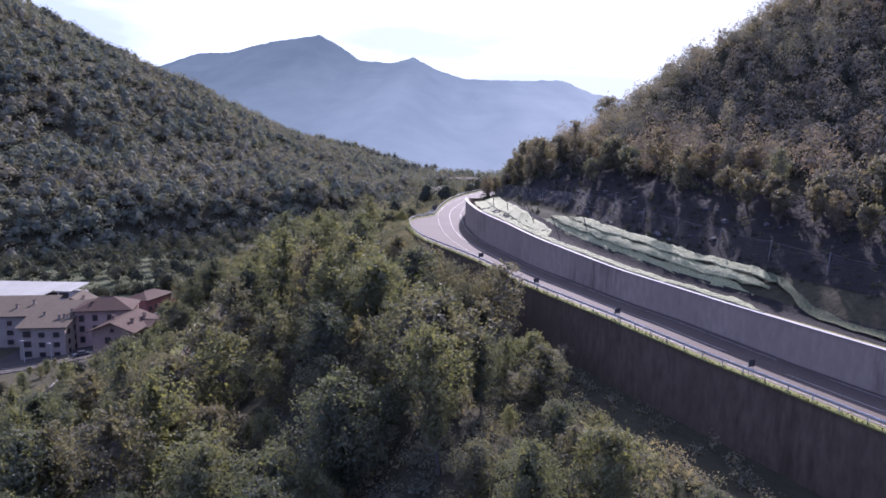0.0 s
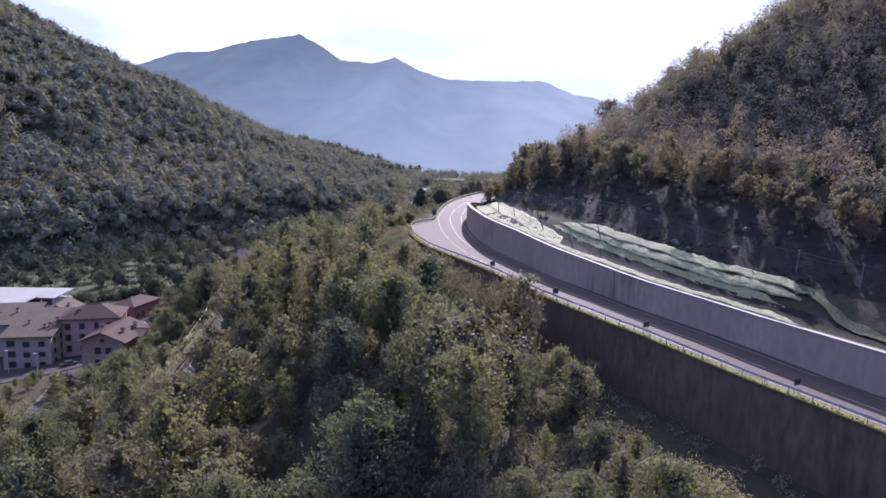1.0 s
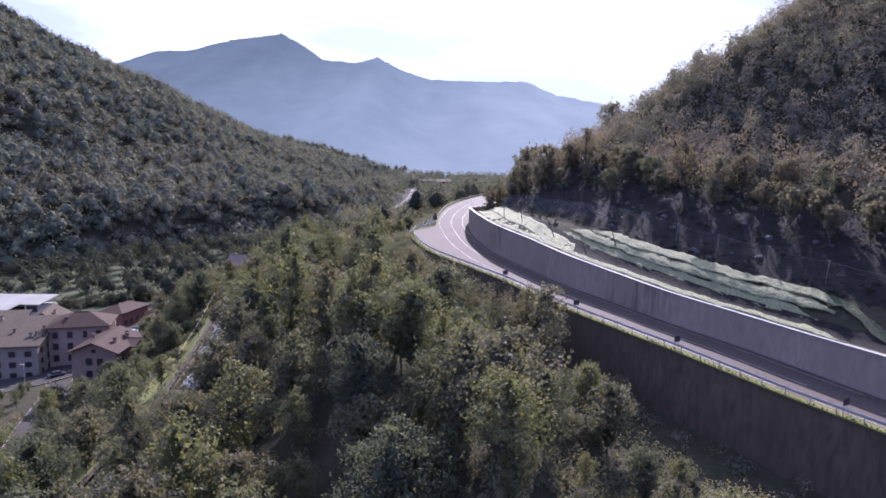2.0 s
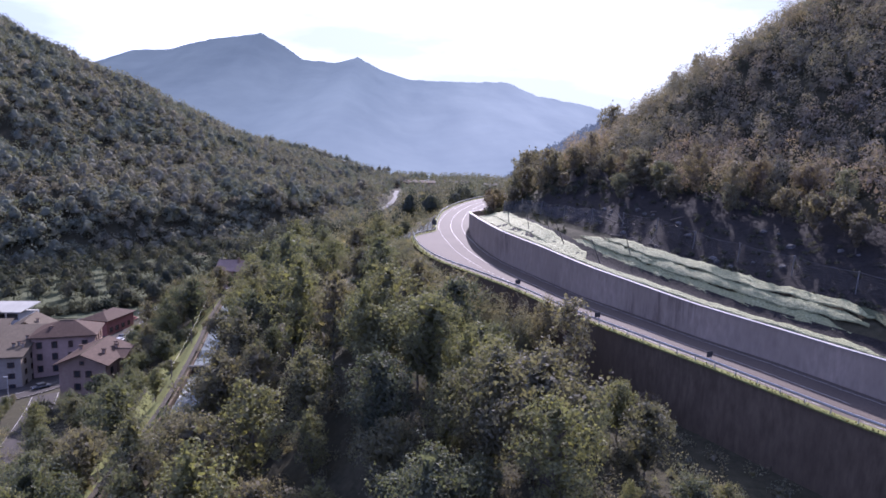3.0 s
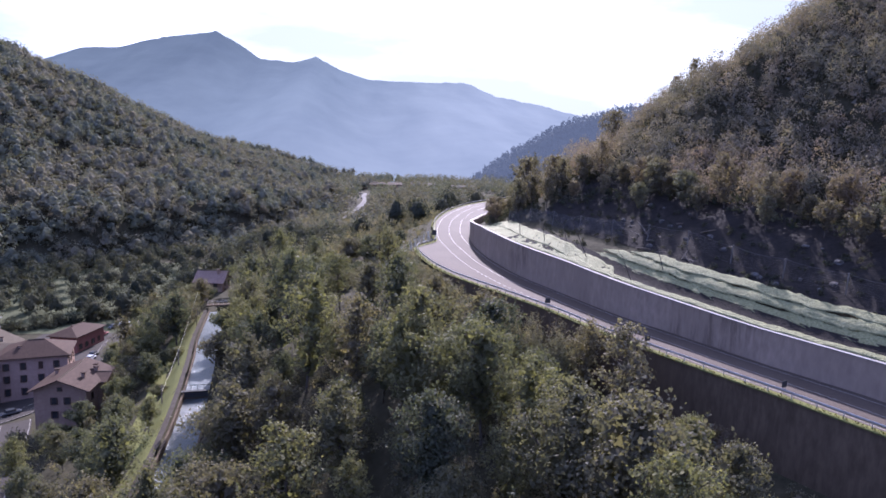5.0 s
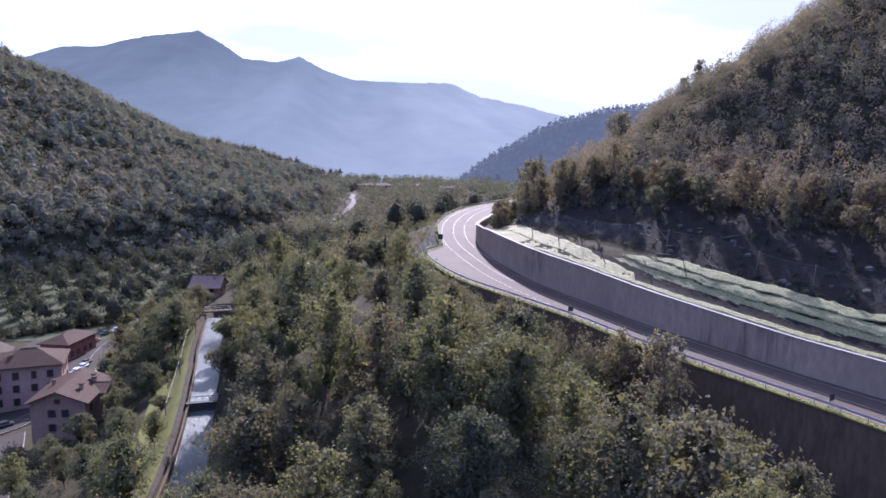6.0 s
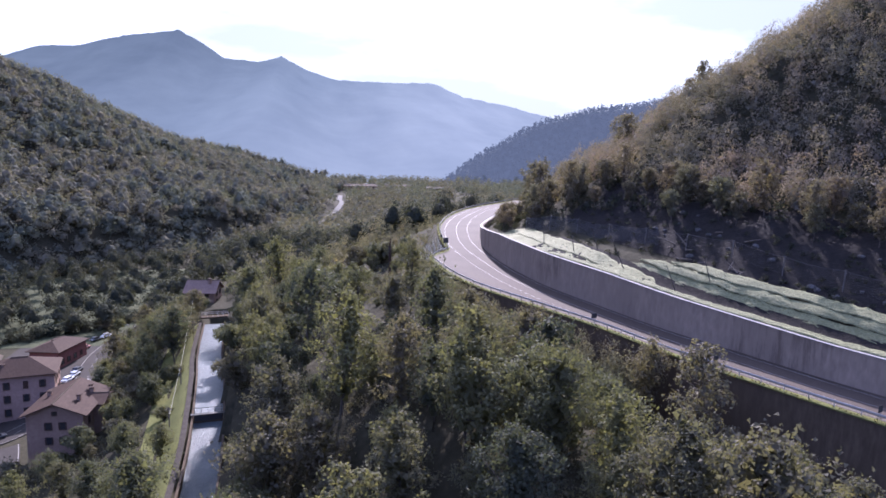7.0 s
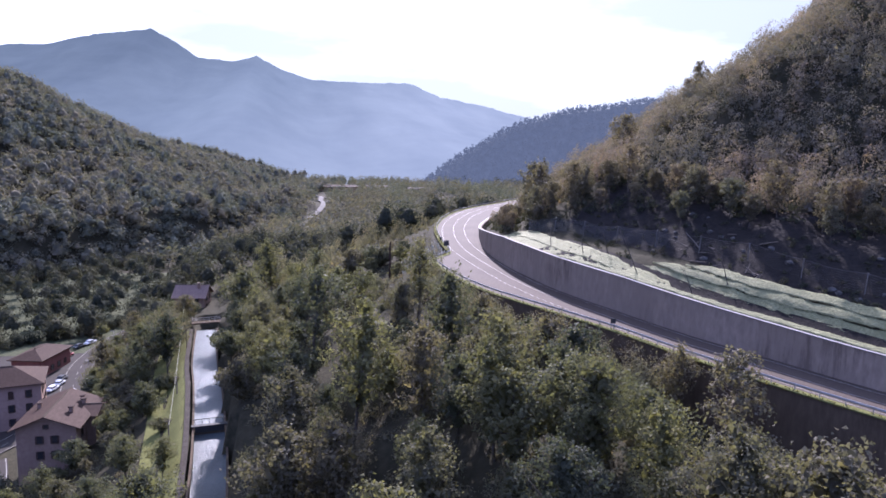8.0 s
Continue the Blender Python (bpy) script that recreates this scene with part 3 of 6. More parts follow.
def tree_meshes(seed, height, radius, clumps, leaves, leaf_size, leaf_mat, slender=0.5, bare=0.0):
    """A tapered trunk with limbs, and a crown of leaf clumps round the limbs' ends."""
    rng = np.random.default_rng(seed)
    base = height * rng.uniform(0.2, 0.3)
    lean = rng.normal(0, 0.04, 2)
    spine = [np.array([lean[0] * h + rng.normal(0, 0.06) * (h > 0), lean[1] * h + rng.normal(0, 0.06) * (h > 0), h]) for h in np.linspace(-1.2, height * 0.9, 9)]
    v, f = tube(spine, np.linspace(0.028, 0.006, 9) * height * slender * 1.2)
    tips, sizes = [], []
    peak = rng.uniform(0.42, 0.66)
    for i in range(clumps):
        u = (i + 0.5) / clumps
        h = base + (height - base) * u ** 0.9
        prof = (u / peak) ** 0.45 if u < peak else math.cos(0.5 * math.pi * ((u - peak) / (1.04 - peak)) ** 1.25)
        ang = i * 2.399 + rng.normal(0, 0.5)
        rr = radius * max(prof, 0.05) * rng.uniform(0.45, 1.0)
        tip = np.array([lean[0] * h + math.cos(ang) * rr, lean[1] * h + math.sin(ang) * rr, h + rng.normal(0, 0.03 * height)])
        tips.append(tip)
        sizes.append(radius * rng.uniform(0.13, 0.31) * (0.65 + 0.5 * prof))
        k = np.array([lean[0] * h, lean[1] * h, max(base * 0.7, h - rr * rng.uniform(0.6, 1.0))])
        mid = k * 0.5 + tip * 0.5 + np.array([0, 0, -0.12 * rr]) + rng.normal(0, 0.1, 3)
        if i % 2 and leaves < 100:
            continue
        tv, tf = tube([k, mid, tip], [0.007 * height * slender + 0.02, 0.05, 0.02], 3)
        f += [tuple(len(v) + q for q in face) for face in tf]
        v += tv
    trunk = mesh_of("trunk", v, f, M_BARK, smooth=True)
    tips, sizes = np.array(tips), np.array(sizes)
    p, d = shell(rng, tips, sizes, int(clumps * leaves * (1 - 0.5 * bare)), 0.2 + 0.25 * bare)
    # leafy shoots that stand out of the clumps
    n_s = clumps * 5
    root = rng.integers(0, len(p), n_s)
    way = d[root] * 0.7 + np.array([0, 0, 0.75]) + rng.normal(0, 0.25, (n_s, 3))
    on = rng.uniform(size=len(p)) < 0.22
    which, far_ = rng.integers(0, n_s, on.sum()), rng.uniform(0, 1, on.sum())
    p[on] = p[root][which] + way[which] * (far_ * rng.uniform(0.1, 0.26, n_s)[which] * radius)[:, None] + rng.normal(0, 0.05, (on.sum(), 3)) * (1.4 - far_)[:, None]
    cs, ns = [p], [d + rng.normal(0, 0.42, d.shape) + np.array([0, 0, 0.3])]
    ss = [leaf_size * rng.uniform(0.6, 1.45, len(p))]
    # dense twigs and leaves within the crown
    m = int(clumps * 9 * (1 - 1.2 * min(bare, 0.7)))
    t_ = tips[rng.integers(0, clumps, m)]
    axis_ = np.stack([lean[0] * t_[:, 2], lean[1] * t_[:, 2], t_[:, 2] - 0.06 * height], 1)
    mix_ = rng.uniform(0.05, 0.65, m)[:, None]
    cs.append(axis_ * (1 - mix_) + t_ * mix_ + rng.normal(0, 0.07 * radius, (m, 3)))
    ns.append(rng.normal(size=(m, 3)))
    ss.append(radius * rng.uniform(0.12, 0.26, m))
    cv, cf = leaf_faces(np.vstack(cs), np.vstack(ns), np.concatenate(ss), rng, 1.25)
    return trunk, fast_mesh("crown", cv, cf, leaf_mat)


def woods_mesh(name, spots, rng, per, size, mat, tall=1.0, lumpy=(4, 8), spread=0.42, wild=0.4, inner=10, body=False):
    """Many crowns in one mesh: spots are rows of x, y, z, height, radius. body: a dense lumpy inside under the leaves."""
    kinds, bodies = [], []
    rings, sides = 7, 12
    el, az = np.meshgrid(np.radians(np.linspace(-40, 84, rings)), np.arange(sides) * 2 * math.pi / sides, indexing="ij")
    az = az + (np.arange(rings) % 2)[:, None] * math.pi / sides
    dirs = np.stack([np.cos(el) * np.cos(az), np.cos(el) * np.sin(az), np.sin(el)], -1).reshape(-1, 3)
    tri = [t for k in range(rings - 1) for i in range(sides) for t in (
        (k * sides + i, k * sides + (i + 1) % sides, (k + 1) * sides + i),
        (k * sides + (i + 1) % sides, (k + 1) * sides + (i + 1) % sides, (k + 1) * sides + i))]
    tri = np.array(tri + [((rings - 1) * sides, (rings - 1) * sides + i, (rings - 1) * sides + i + 1) for i in range(1, sides - 1)])
    for _ in range(18):
        lumps = int(rng.integers(*lumpy))
        ang = np.arange(lumps) * 2.399 + rng.uniform(0, 6)
        out = rng.uniform(0.35, 1.0, lumps) * spread * 1.5
        up = 0.62 - 0.22 * out / spread + rng.normal(0, 0.05, lumps)
        c = np.vstack([[0, 0, 0.66], np.stack([np.cos(ang) * out, np.sin(ang) * out, up], 1)])
        r = np.concatenate([[rng.uniform(0.45, 0.6)], rng.uniform(0.34, 0.52, lumps)])
        # shape in units of the crown's radius, upright half squeezed to the height
        p, d = shell(rng, c * np.array([1, 1, 2.4]), r, int(per * 1.5), 0.1, 0.78 if body else 0.7, 0.9 * tall)
        keep = rng.permutation(len(p))[:max(8, per)]
        p, d = p[keep] / np.array([1, 1, 2.4]), d[keep]
        kinds.append((p, d, c))
        if body:
            mid = np.array([0, 0, 0.5 * 2.4])
            reach = np.full(len(dirs), 0.3)
            for q, rad in zip(c * np.array([1, 1, 2.4]), r):
                along = dirs @ (q - mid)
                part_ = along ** 2 - (q - mid) @ (q - mid) + rad ** 2
                reach = np.maximum(reach, np.where(part_ > 0, along + np.sqrt(np.maximum(part_, 0)), 0))
            reach *= rng.uniform(0.48, 0.66, len(dirs))
            bodies.append((mid + dirs * reach[:, None] * np.array([1, 1, 0.95])) / np.array([1, 1, 2.4]))
    cs, ns, ss, inside = [], [], [], []
    for x, y, z, h, r in spots:
        kind_ = rng.integers(0, 18)
        p, d, c = kinds[kind_]
        a = rng.uniform(0, 2 * math.pi)
        turn = np.array([[math.cos(a), math.sin(a), 0], [-math.sin(a), math.cos(a), 0], [0, 0, 1]])
        at, grow = np.array([x, y, z]), np.array([r, r, h * 1.02])
        cs.append(p @ turn * grow + at)
        ns.append(d @ turn + rng.normal(0, wild, p.shape) + np.array([0, 0, 0.25]))
        ss.append(size * rng.uniform(0.6, 1.4, len(p)) * (0.6 + 0.4 * r / 3.5))
        if body:
            inside.append(bodies[kind_] @ turn * grow + at)
        m = inner
        # dense twigs and leaves within the crown
        cs.append((c[rng.integers(0, len(c), m)] * rng.uniform(0.3, 0.85, (m, 1)) + rng.normal(0, 0.06, (m, 3))) @ turn * grow * np.array([1, 1, 0.94]) + at)
        ns.append(rng.normal(size=(m, 3)) * np.array([1, 1, 0.6]))
        ss.append(r * rng.uniform(0.2, 0.4, m))
    v, f = leaf_faces(np.vstack(cs), np.vstack(ns), np.concatenate(ss), rng, 1.2)
    if body:
        f = np.vstack([f] + [tri + len(v) + k * len(dirs) for k in range(len(inside))])
        v = np.vstack([v] + inside)
    return fast_mesh(name, v, f, mat)


L_NEAR = foliage("leaves_mixed", [(0.056, 0.061, 0.047), (0.076, 0.08, 0.057), (0.1, 0.1, 0.063), (0.125, 0.12, 0.064), (0.092, 0.086, 0.066), (0.116, 0.1, 0.072)], 0.38)
L_BROWN = foliage("leaves_autumn", [(0.112, 0.1, 0.08), (0.135, 0.113, 0.086), (0.105, 0.104, 0.08), (0.145, 0.113, 0.088), (0.125, 0.1, 0.085)])
L_HILL = woods("hill_woods", [(0.13, 0.126, 0.112), (0.16, 0.146, 0.124), (0.192, 0.16, 0.134), (0.186, 0.148, 0.13)], 0.24, 0.035)
L_SLOPE = woods("slope_leaves", [(0.095, 0.096, 0.08), (0.122, 0.12, 0.094), (0.154, 0.141, 0.102), (0.14, 0.122, 0.103)], 0.35, 0.12)
# far leaves greyed and cooled: the valley's haze is put into these tones
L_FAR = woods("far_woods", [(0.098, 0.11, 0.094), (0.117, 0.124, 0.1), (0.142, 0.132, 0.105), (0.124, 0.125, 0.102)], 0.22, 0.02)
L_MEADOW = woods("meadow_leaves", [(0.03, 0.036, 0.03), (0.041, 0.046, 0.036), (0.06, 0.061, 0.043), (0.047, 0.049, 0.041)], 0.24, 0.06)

rng0 = np.random.default_rng(11)
proto, proto_fine = [], []
for k in range(9):
    hgt = [11, 9, 12.5, 10, 8, 11.5, 9.5, 7, 13][k]
    rad = [3.5, 3.1, 3.7, 4.1, 2.6, 2.8, 3.7, 2.5, 3.2][k]
    thin = [0, 0.1, 0, 0, 0.2, 0.4, 0, 0.1, 0.3][k]
    tr, cr = tree_meshes(100 + k, hgt, rad, 42, 88, 0.205, L_NEAR, 0.5, thin)
    proto.append((hgt, tr, cr))
    tr, cr = tree_meshes(100 + k, hgt, rad, 60, 165, 0.14, L_NEAR, 0.5, thin)
    proto_fine.append((hgt, tr, cr))


# ---- mountains ----
def mountain_material():
    m, nt, b = node_material("hazy_mountain")
    f = noisy(nt, 0.006, 6, 0.6)
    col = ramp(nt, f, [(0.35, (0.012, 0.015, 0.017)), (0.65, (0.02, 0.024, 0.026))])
    nt.links.new(col, b.inputs["Base Color"])
    b.inputs["Roughness"].default_value = 1.0
    b.inputs["Specular IOR Level"].default_value = 0.0
    # air light painted as a glow: thicker towards the sun and the valley floor
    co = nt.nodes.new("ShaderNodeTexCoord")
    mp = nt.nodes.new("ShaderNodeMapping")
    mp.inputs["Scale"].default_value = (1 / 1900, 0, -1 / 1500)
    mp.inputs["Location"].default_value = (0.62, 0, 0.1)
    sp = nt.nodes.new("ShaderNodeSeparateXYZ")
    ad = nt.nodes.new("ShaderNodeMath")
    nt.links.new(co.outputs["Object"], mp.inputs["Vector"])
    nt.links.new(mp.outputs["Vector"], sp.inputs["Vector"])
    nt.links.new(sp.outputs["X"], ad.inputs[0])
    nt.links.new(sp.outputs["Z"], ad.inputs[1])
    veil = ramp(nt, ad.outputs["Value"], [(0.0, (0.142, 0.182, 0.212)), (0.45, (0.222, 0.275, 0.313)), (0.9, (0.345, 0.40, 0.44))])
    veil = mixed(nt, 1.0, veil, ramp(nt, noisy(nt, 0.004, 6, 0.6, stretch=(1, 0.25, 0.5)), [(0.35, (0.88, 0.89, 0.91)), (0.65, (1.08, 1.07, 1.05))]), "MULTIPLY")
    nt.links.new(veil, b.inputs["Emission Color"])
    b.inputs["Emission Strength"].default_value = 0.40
    return m


crest_x = [-2600, -2000, -1544, -1345, -1149, -965, -833, -696, -590, -480, -322, -200, -78, 67, 218, 413, 600, 762, 985, 1266, 1700, 2600]
crest_z = [260, 330, 430, 497, 510, 563, 578, 602, 545, 474, 460, 494, 430, 389, 379, 384, 384, 318, 284, 221, 150, 90]
mx_ = np.arange(-2600, 2601, 20.0)
top = np.interp(mx_, crest_x, crest_z)
rows_ = np.linspace(0, 1, 40)
mv = []
for u in rows_:
    yy = 1120 + 2680 * u + 120 * np.sin(mx_ / 260.0) * (1 - u)
    spurs = 0.5 + 0.5 * np.sin(mx_ / 150.0 + 2 * np.sin(mx_ / 340.0) + 1.5 * u)
    zz = -14 + (top + 14) * (u ** 1.35 - 0.22 * spurs * u * (1 - u) * 2)
    zz = zz + 6 * fbm(mx_, yy, 90, 3.0) * u * (1.0 if u < 0.98 else 0.5)
    zz = zz + 2.2 * fbm(mx_, yy, 21, 1.7) * u
    mv += list(zip(mx_, yy, zz))
nm = len(mx_)
mf = [(j * nm + i, j * nm + i + 1, (j + 1) * nm + i + 1, (j + 1) * nm + i) for j in range(len(rows_) - 1) for i in range(nm - 1)]
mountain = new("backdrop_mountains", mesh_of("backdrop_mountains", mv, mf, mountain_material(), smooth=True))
tagged(mountain, "blue hazy mountain range closing the valley", "mountain", kind="structure")


def spur_material():
    """Woods with a kilometre's haze painted in as a faint bluish glow."""
    m, nt, b = node_material("hazy_spur")
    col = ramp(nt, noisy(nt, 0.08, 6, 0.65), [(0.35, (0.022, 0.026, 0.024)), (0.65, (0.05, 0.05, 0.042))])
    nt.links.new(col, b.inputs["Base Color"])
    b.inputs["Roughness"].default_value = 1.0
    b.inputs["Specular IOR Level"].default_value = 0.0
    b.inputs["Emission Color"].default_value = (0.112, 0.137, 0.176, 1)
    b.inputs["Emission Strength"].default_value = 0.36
    return m


def next_spur():
    """The next wooded spur down the valley: a ridge with tree crowns along it."""
    rng = np.random.default_rng(40)
    ox, oy = np.meshgrid(np.arange(120, 900, 7.0), np.arange(960, 1180, 7.0))
    ox, oy = ox.ravel() + rng.uniform(-3, 3, ox.size), oy.ravel() + rng.uniform(-3, 3, oy.size)

    def height(x, y):
        top_ = np.interp(x, [150, 172, 205, 240, 285, 330, 380, 440, 520, 900], [0, 14, 38, 60, 86, 104, 118, 128, 140, 190])
        v_ = np.clip((y - 960) / 130, 0, 1)
        return 2 + top_ * v_ * v_ * (3 - 2 * v_) - 0.3 * np.clip(y - 1090, 0, 200) + 2 * fbm(x, y, 40, 3.3)

    oz = height(ox, oy)
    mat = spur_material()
    ax, ay = np.meshgrid(np.arange(120, 901, 13.0), np.arange(950, 1200, 11.0))
    az = height(ax.ravel(), ay.ravel())
    n = ax.shape[1]
    f = [(j * n + i, j * n + i + 1, (j + 1) * n + i + 1, (j + 1) * n + i) for j in range(ax.shape[0] - 1) for i in range(n - 1)]
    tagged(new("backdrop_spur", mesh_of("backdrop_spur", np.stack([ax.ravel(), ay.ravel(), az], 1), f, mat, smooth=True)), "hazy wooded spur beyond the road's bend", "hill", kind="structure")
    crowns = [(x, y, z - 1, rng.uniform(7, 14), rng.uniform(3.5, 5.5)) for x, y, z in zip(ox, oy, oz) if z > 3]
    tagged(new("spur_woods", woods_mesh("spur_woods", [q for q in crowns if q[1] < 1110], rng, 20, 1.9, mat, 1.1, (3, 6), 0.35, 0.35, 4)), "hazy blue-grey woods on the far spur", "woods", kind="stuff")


next_spur()
proto_b = []
for k in range(6):
    hgt, rad = [8.5, 9.5, 7.5, 10.5, 6.5, 9.0][k], [2.6, 2.9, 2.5, 2.7, 2.3, 3.1][k]
    tr, cr = tree_meshes(300 + k, hgt, rad, 30, 130, 0.21, L_BROWN, 0.5, [0.1, 0.3, 0.2, 0.5, 0.1, 0.3][k])
    proto_b.append((hgt, tr, cr))
proto_s = []
for k in range(4):
    hgt, rad = [4.2, 3.4, 5.0, 3.0][k], [2.6, 2.2, 2.5, 2.4][k]
    tr, cr = tree_meshes(400 + k, hgt, rad, 26, 110, 0.2, L_NEAR, 0.35)
    proto_s.append((hgt, tr, cr))


def planted(kit, k, x, y, z, size, turn, label, group, name="tree", category="tree"):
    h, tr, cr = kit[k % len(kit)]
    ob = thing(name, pose(x, y, z, 0, 0, turn) @ Matrix.Scale(size, 4), label, category, group)
    part("trunk", tr, None, ob)
    part("crown", cr, None, ob)
    return ob


def clear_of(x, y, d, spots):
    return all((q[0] - x) ** 2 + (q[1] - y) ** 2 >= d * d for q in spots)


placed = []
GREEN_TREE = "broadleaved tree with yellow-green autumn leaves on the wooded slope"
# trees that stand out: plan and treetop
TALL = [(-3.2, 77.8, 47.3, 3), (-15.4, 86.7, 43.8, 1), (-8.3, 93.7, 48.9, 0), (5.6, 74.2, 44.5, 2), (-30, 123, 48.9, 2), (-18.7, 109.6, 45.2, 6), (-36.3, 87.8, 36.0, 0),
        (-41.6, 141.5, 39.5, 3), (-25.3, 153.7, 48.6, 8), (-20.6, 137.2, 42.8, 6), (-39.1, 131.5, 41.2, 2), (-14.2, 108.3, 50.6, 0), (-39.5, 112.2, 39.5, 6), (8.0, 107.0, 46.0, 5),
        (-50.5, 213, 39.2, 3), (-28.2, 78.5, 33.2, 4), (-44, 246, 40.5, 2), (12.5, 84.5, 41.5, 4), (-9, 67, 41, 3)]
for x, y, top_, k in TALL:
    g = float(ground_z(np.array([x]), np.array([y]))[0])
    placed.append((x, y))
    planted(proto_fine if y < 100 else proto, k, x, y, g - 0.2, min(1.5, max(0.55, (top_ - g) / proto[k][0])), (x * 37) % 360, GREEN_TREE, "trees on the slope")
# the slender yellow tree close to the rail
for x, y, top_, k in ((9.5, 97.0, 48.6, 3), (8.5, 90.0, 41.5, 1), (17.5, 88.5, 39.0, 0)):
    g = float(ground_z(np.array([x]), np.array([y]))[0])
    placed.append((x, y))
    planted(proto_b, k, x, y, g - 0.2, (top_ - g) / proto_b[k][0], (x * 47) % 360, "slender tree with thin ochre leaves near the road", "trees on the slope")

cx, cy = rng0.uniform(-60, 50, 9000), rng0.uniform(30, 300, 9000)
d_r, _ = to_line(cx, cy, R_LINE)
d_k, _ = to_line(cx, cy, K_LINE)
cz = ground_z(cx, cy)
slope_trees = []
for x, y, z, a, b in zip(cx, cy, cz, d_r, d_k):
    bare = 13 if y < 88 else 4.0
    if a > -bare or b < (6.8 if 110 < y < 142 else 4.8) or (y > 140 and a > -9) or not clear_of(x, y, 5.2 + 1.1 * math.sin(x * 0.21 + 1.7 * math.sin(y * 0.13)), placed):
        continue
    placed.append((x, y))
    edge = float(np.interp(-a, [4, 9, 18], [0.62, 0.82, 1.0]))
    if y < 72:
        edge = float(np.interp(-a, [13, 30], [0.5, 1.0]))
    if y > 160:
        edge = float(np.interp(-a, [6, 16, 30], [0.28, 0.55, 0.85]))
    slope_trees.append((math.hypot(x + 15, y - 10), x, y, z, rng0.choice([0.45, 0.65, 0.85, 1.05, 1.3]) * rng0.uniform(0.9, 1.1) * edge, int(rng0.integers(0, 9)), rng0.uniform(0, 360)))
slope_trees.sort()
for i_, (_, x, y, z, size, k, turn) in enumerate(slope_trees[:205]):
    if y > 140 and size < 0.85:
        planted(proto_s, k, x, y, z - 0.2, size * 2.0, turn, "bushy olive-green young tree on the upper slope", "bushes", "bush", "bush")
        continue
    planted(proto_fine if i_ < 62 else proto, k, x, y, z - 0.2, size, turn, GREEN_TREE, "trees on the slope")
slope_woods = new("slope_woods", woods_mesh("slope_woods", [(x, y, z - 0.3, 10.5 * size, 3.1 * size) for _, x, y, z, size, k, turn in slope_trees[205:]], rng0, 330, 0.34, L_SLOPE, inner=40))
tagged(slope_woods, "dense yellow-green woods on the slope below the road", "woods", kind="stuff")
# trees leaning over both sides of the lower canal
rng10 = np.random.default_rng(15)
for y in np.arange(60, 121, 4.6):
    for x, top_ in ((-55.2, 29.5), (-42.8, 26.5)):
        if x < -50 and y > 102:
            continue
        if x > -50 and y < 106:
            top_ += 3.5
        x, yy = x + rng10.uniform(-1.0, 0.9), y + rng10.uniform(-1.6, 1.6)
        g = float(ground_z(np.array([x]), np.array([yy]))[0])
        placed.append((x, yy))
        planted(proto, int(rng10.integers(0, 7)), x, yy, g - 0.2, max(0.7, (top_ + rng10.uniform(-2, 2.5) - g) / 10.5), rng10.uniform(0, 360), "broadleaved tree leaning over the canal bank", "trees on the bank")
# trees and bushes between canal and village
BANK = [(-68, 230, 25.5, 1), (-65.6, 234, 25, 3), (-71.5, 234, 25, 6), (-66.2, 194.6, 31.0, 0), (-57.6, 118.6, 29.6, 3), (-58.5, 141, 24.5, 1), (-67, 205, 29, 3), (-69, 214, 28, 6), (-66, 224, 29, 1), (-70, 187, 24, 4), (-73, 198, 23, 2),
        (-79, 205, 17, 6), (-83, 213, 15, 1), (-78, 218, 18, 0), (-76, 230, 22, 6), (-88, 242, 14, 0), (-80, 246, 20, 2), (-84, 255, 15, 3), (-76, 262, 22, 8), (-57, 84, 26, 6), (-56, 70, 27, 0)]
rng8 = np.random.default_rng(77)
for i in range(400):
    x, y = rng8.uniform(-100, -59), rng8.uniform(78, 152)
    if len(BANK) < 46 and not (x < -80 and y > 124) and x > -58 - 0.75 * (y - 60) and clear_of(x, y, 6.4, [q[:2] for q in BANK]):
        BANK.append((x, y, float(np.interp(x, [-100, -60], [10, 23.5])) + rng8.uniform(-1.5, 2), int(rng8.integers(0, 7))))
for x, y, top_, k in BANK:
    g = float(ground_z(np.array([x]), np.array([y]))[0])
    planted(proto, k, x, y, g - 0.2, min(1.4, max(0.5, (top_ - g) / proto[k][0])), (x * 53) % 360, "broadleaved tree on the grassy bank below the canal", "trees on the bank")
# taller trees that close the bank between road and canal
rng12 = np.random.default_rng(19)
for i in range(300):
    x, y = rng12.uniform(-92, -66), rng12.uniform(156, 238)
    if x > float(np.interp(y, [150, 172, 190, 205, 215, 238], [-76, -82, -89, -90, -87, -92])) and clear_of(x, y, 5.0, [q[:2] for q in BANK]):
        g = float(ground_z(np.array([x]), np.array([y]))[0])
        BANK.append((x, y, g, 0))
        big = float(np.interp(y, [156, 180, 195], [0.45, 0.6, 0.95])) * rng12.uniform(0.8, 1.2)
        planted(proto, int(rng12.integers(0, 8)), x, y, g - 0.2, big, rng12.uniform(0, 360), "broadleaved tree on the grassy bank below the canal", "trees on the bank")
BUSHES = [(-66.7, 172.6, 1.35), (-69.5, 178, 1.2), (-73, 170, 1.1), (-71, 163, 1.2), (-76, 176, 1.0), (-68, 158, 1.0), (-75, 184, 1.25), (-64.5, 184, 1.1), (-80, 196, 1.2), (-78, 188, 1.1),
          (-66, 150, 1.1), (-62.5, 163, 0.8), (-88.5, 158, 1.15), (-80, 159, 1.0), (-77, 161.5, 1.2), (-105, 292, 1.3), (-108, 291, 1.2), (-86, 200, 0.9), (-88, 208, 1.1), (-88, 228, 1.2)]
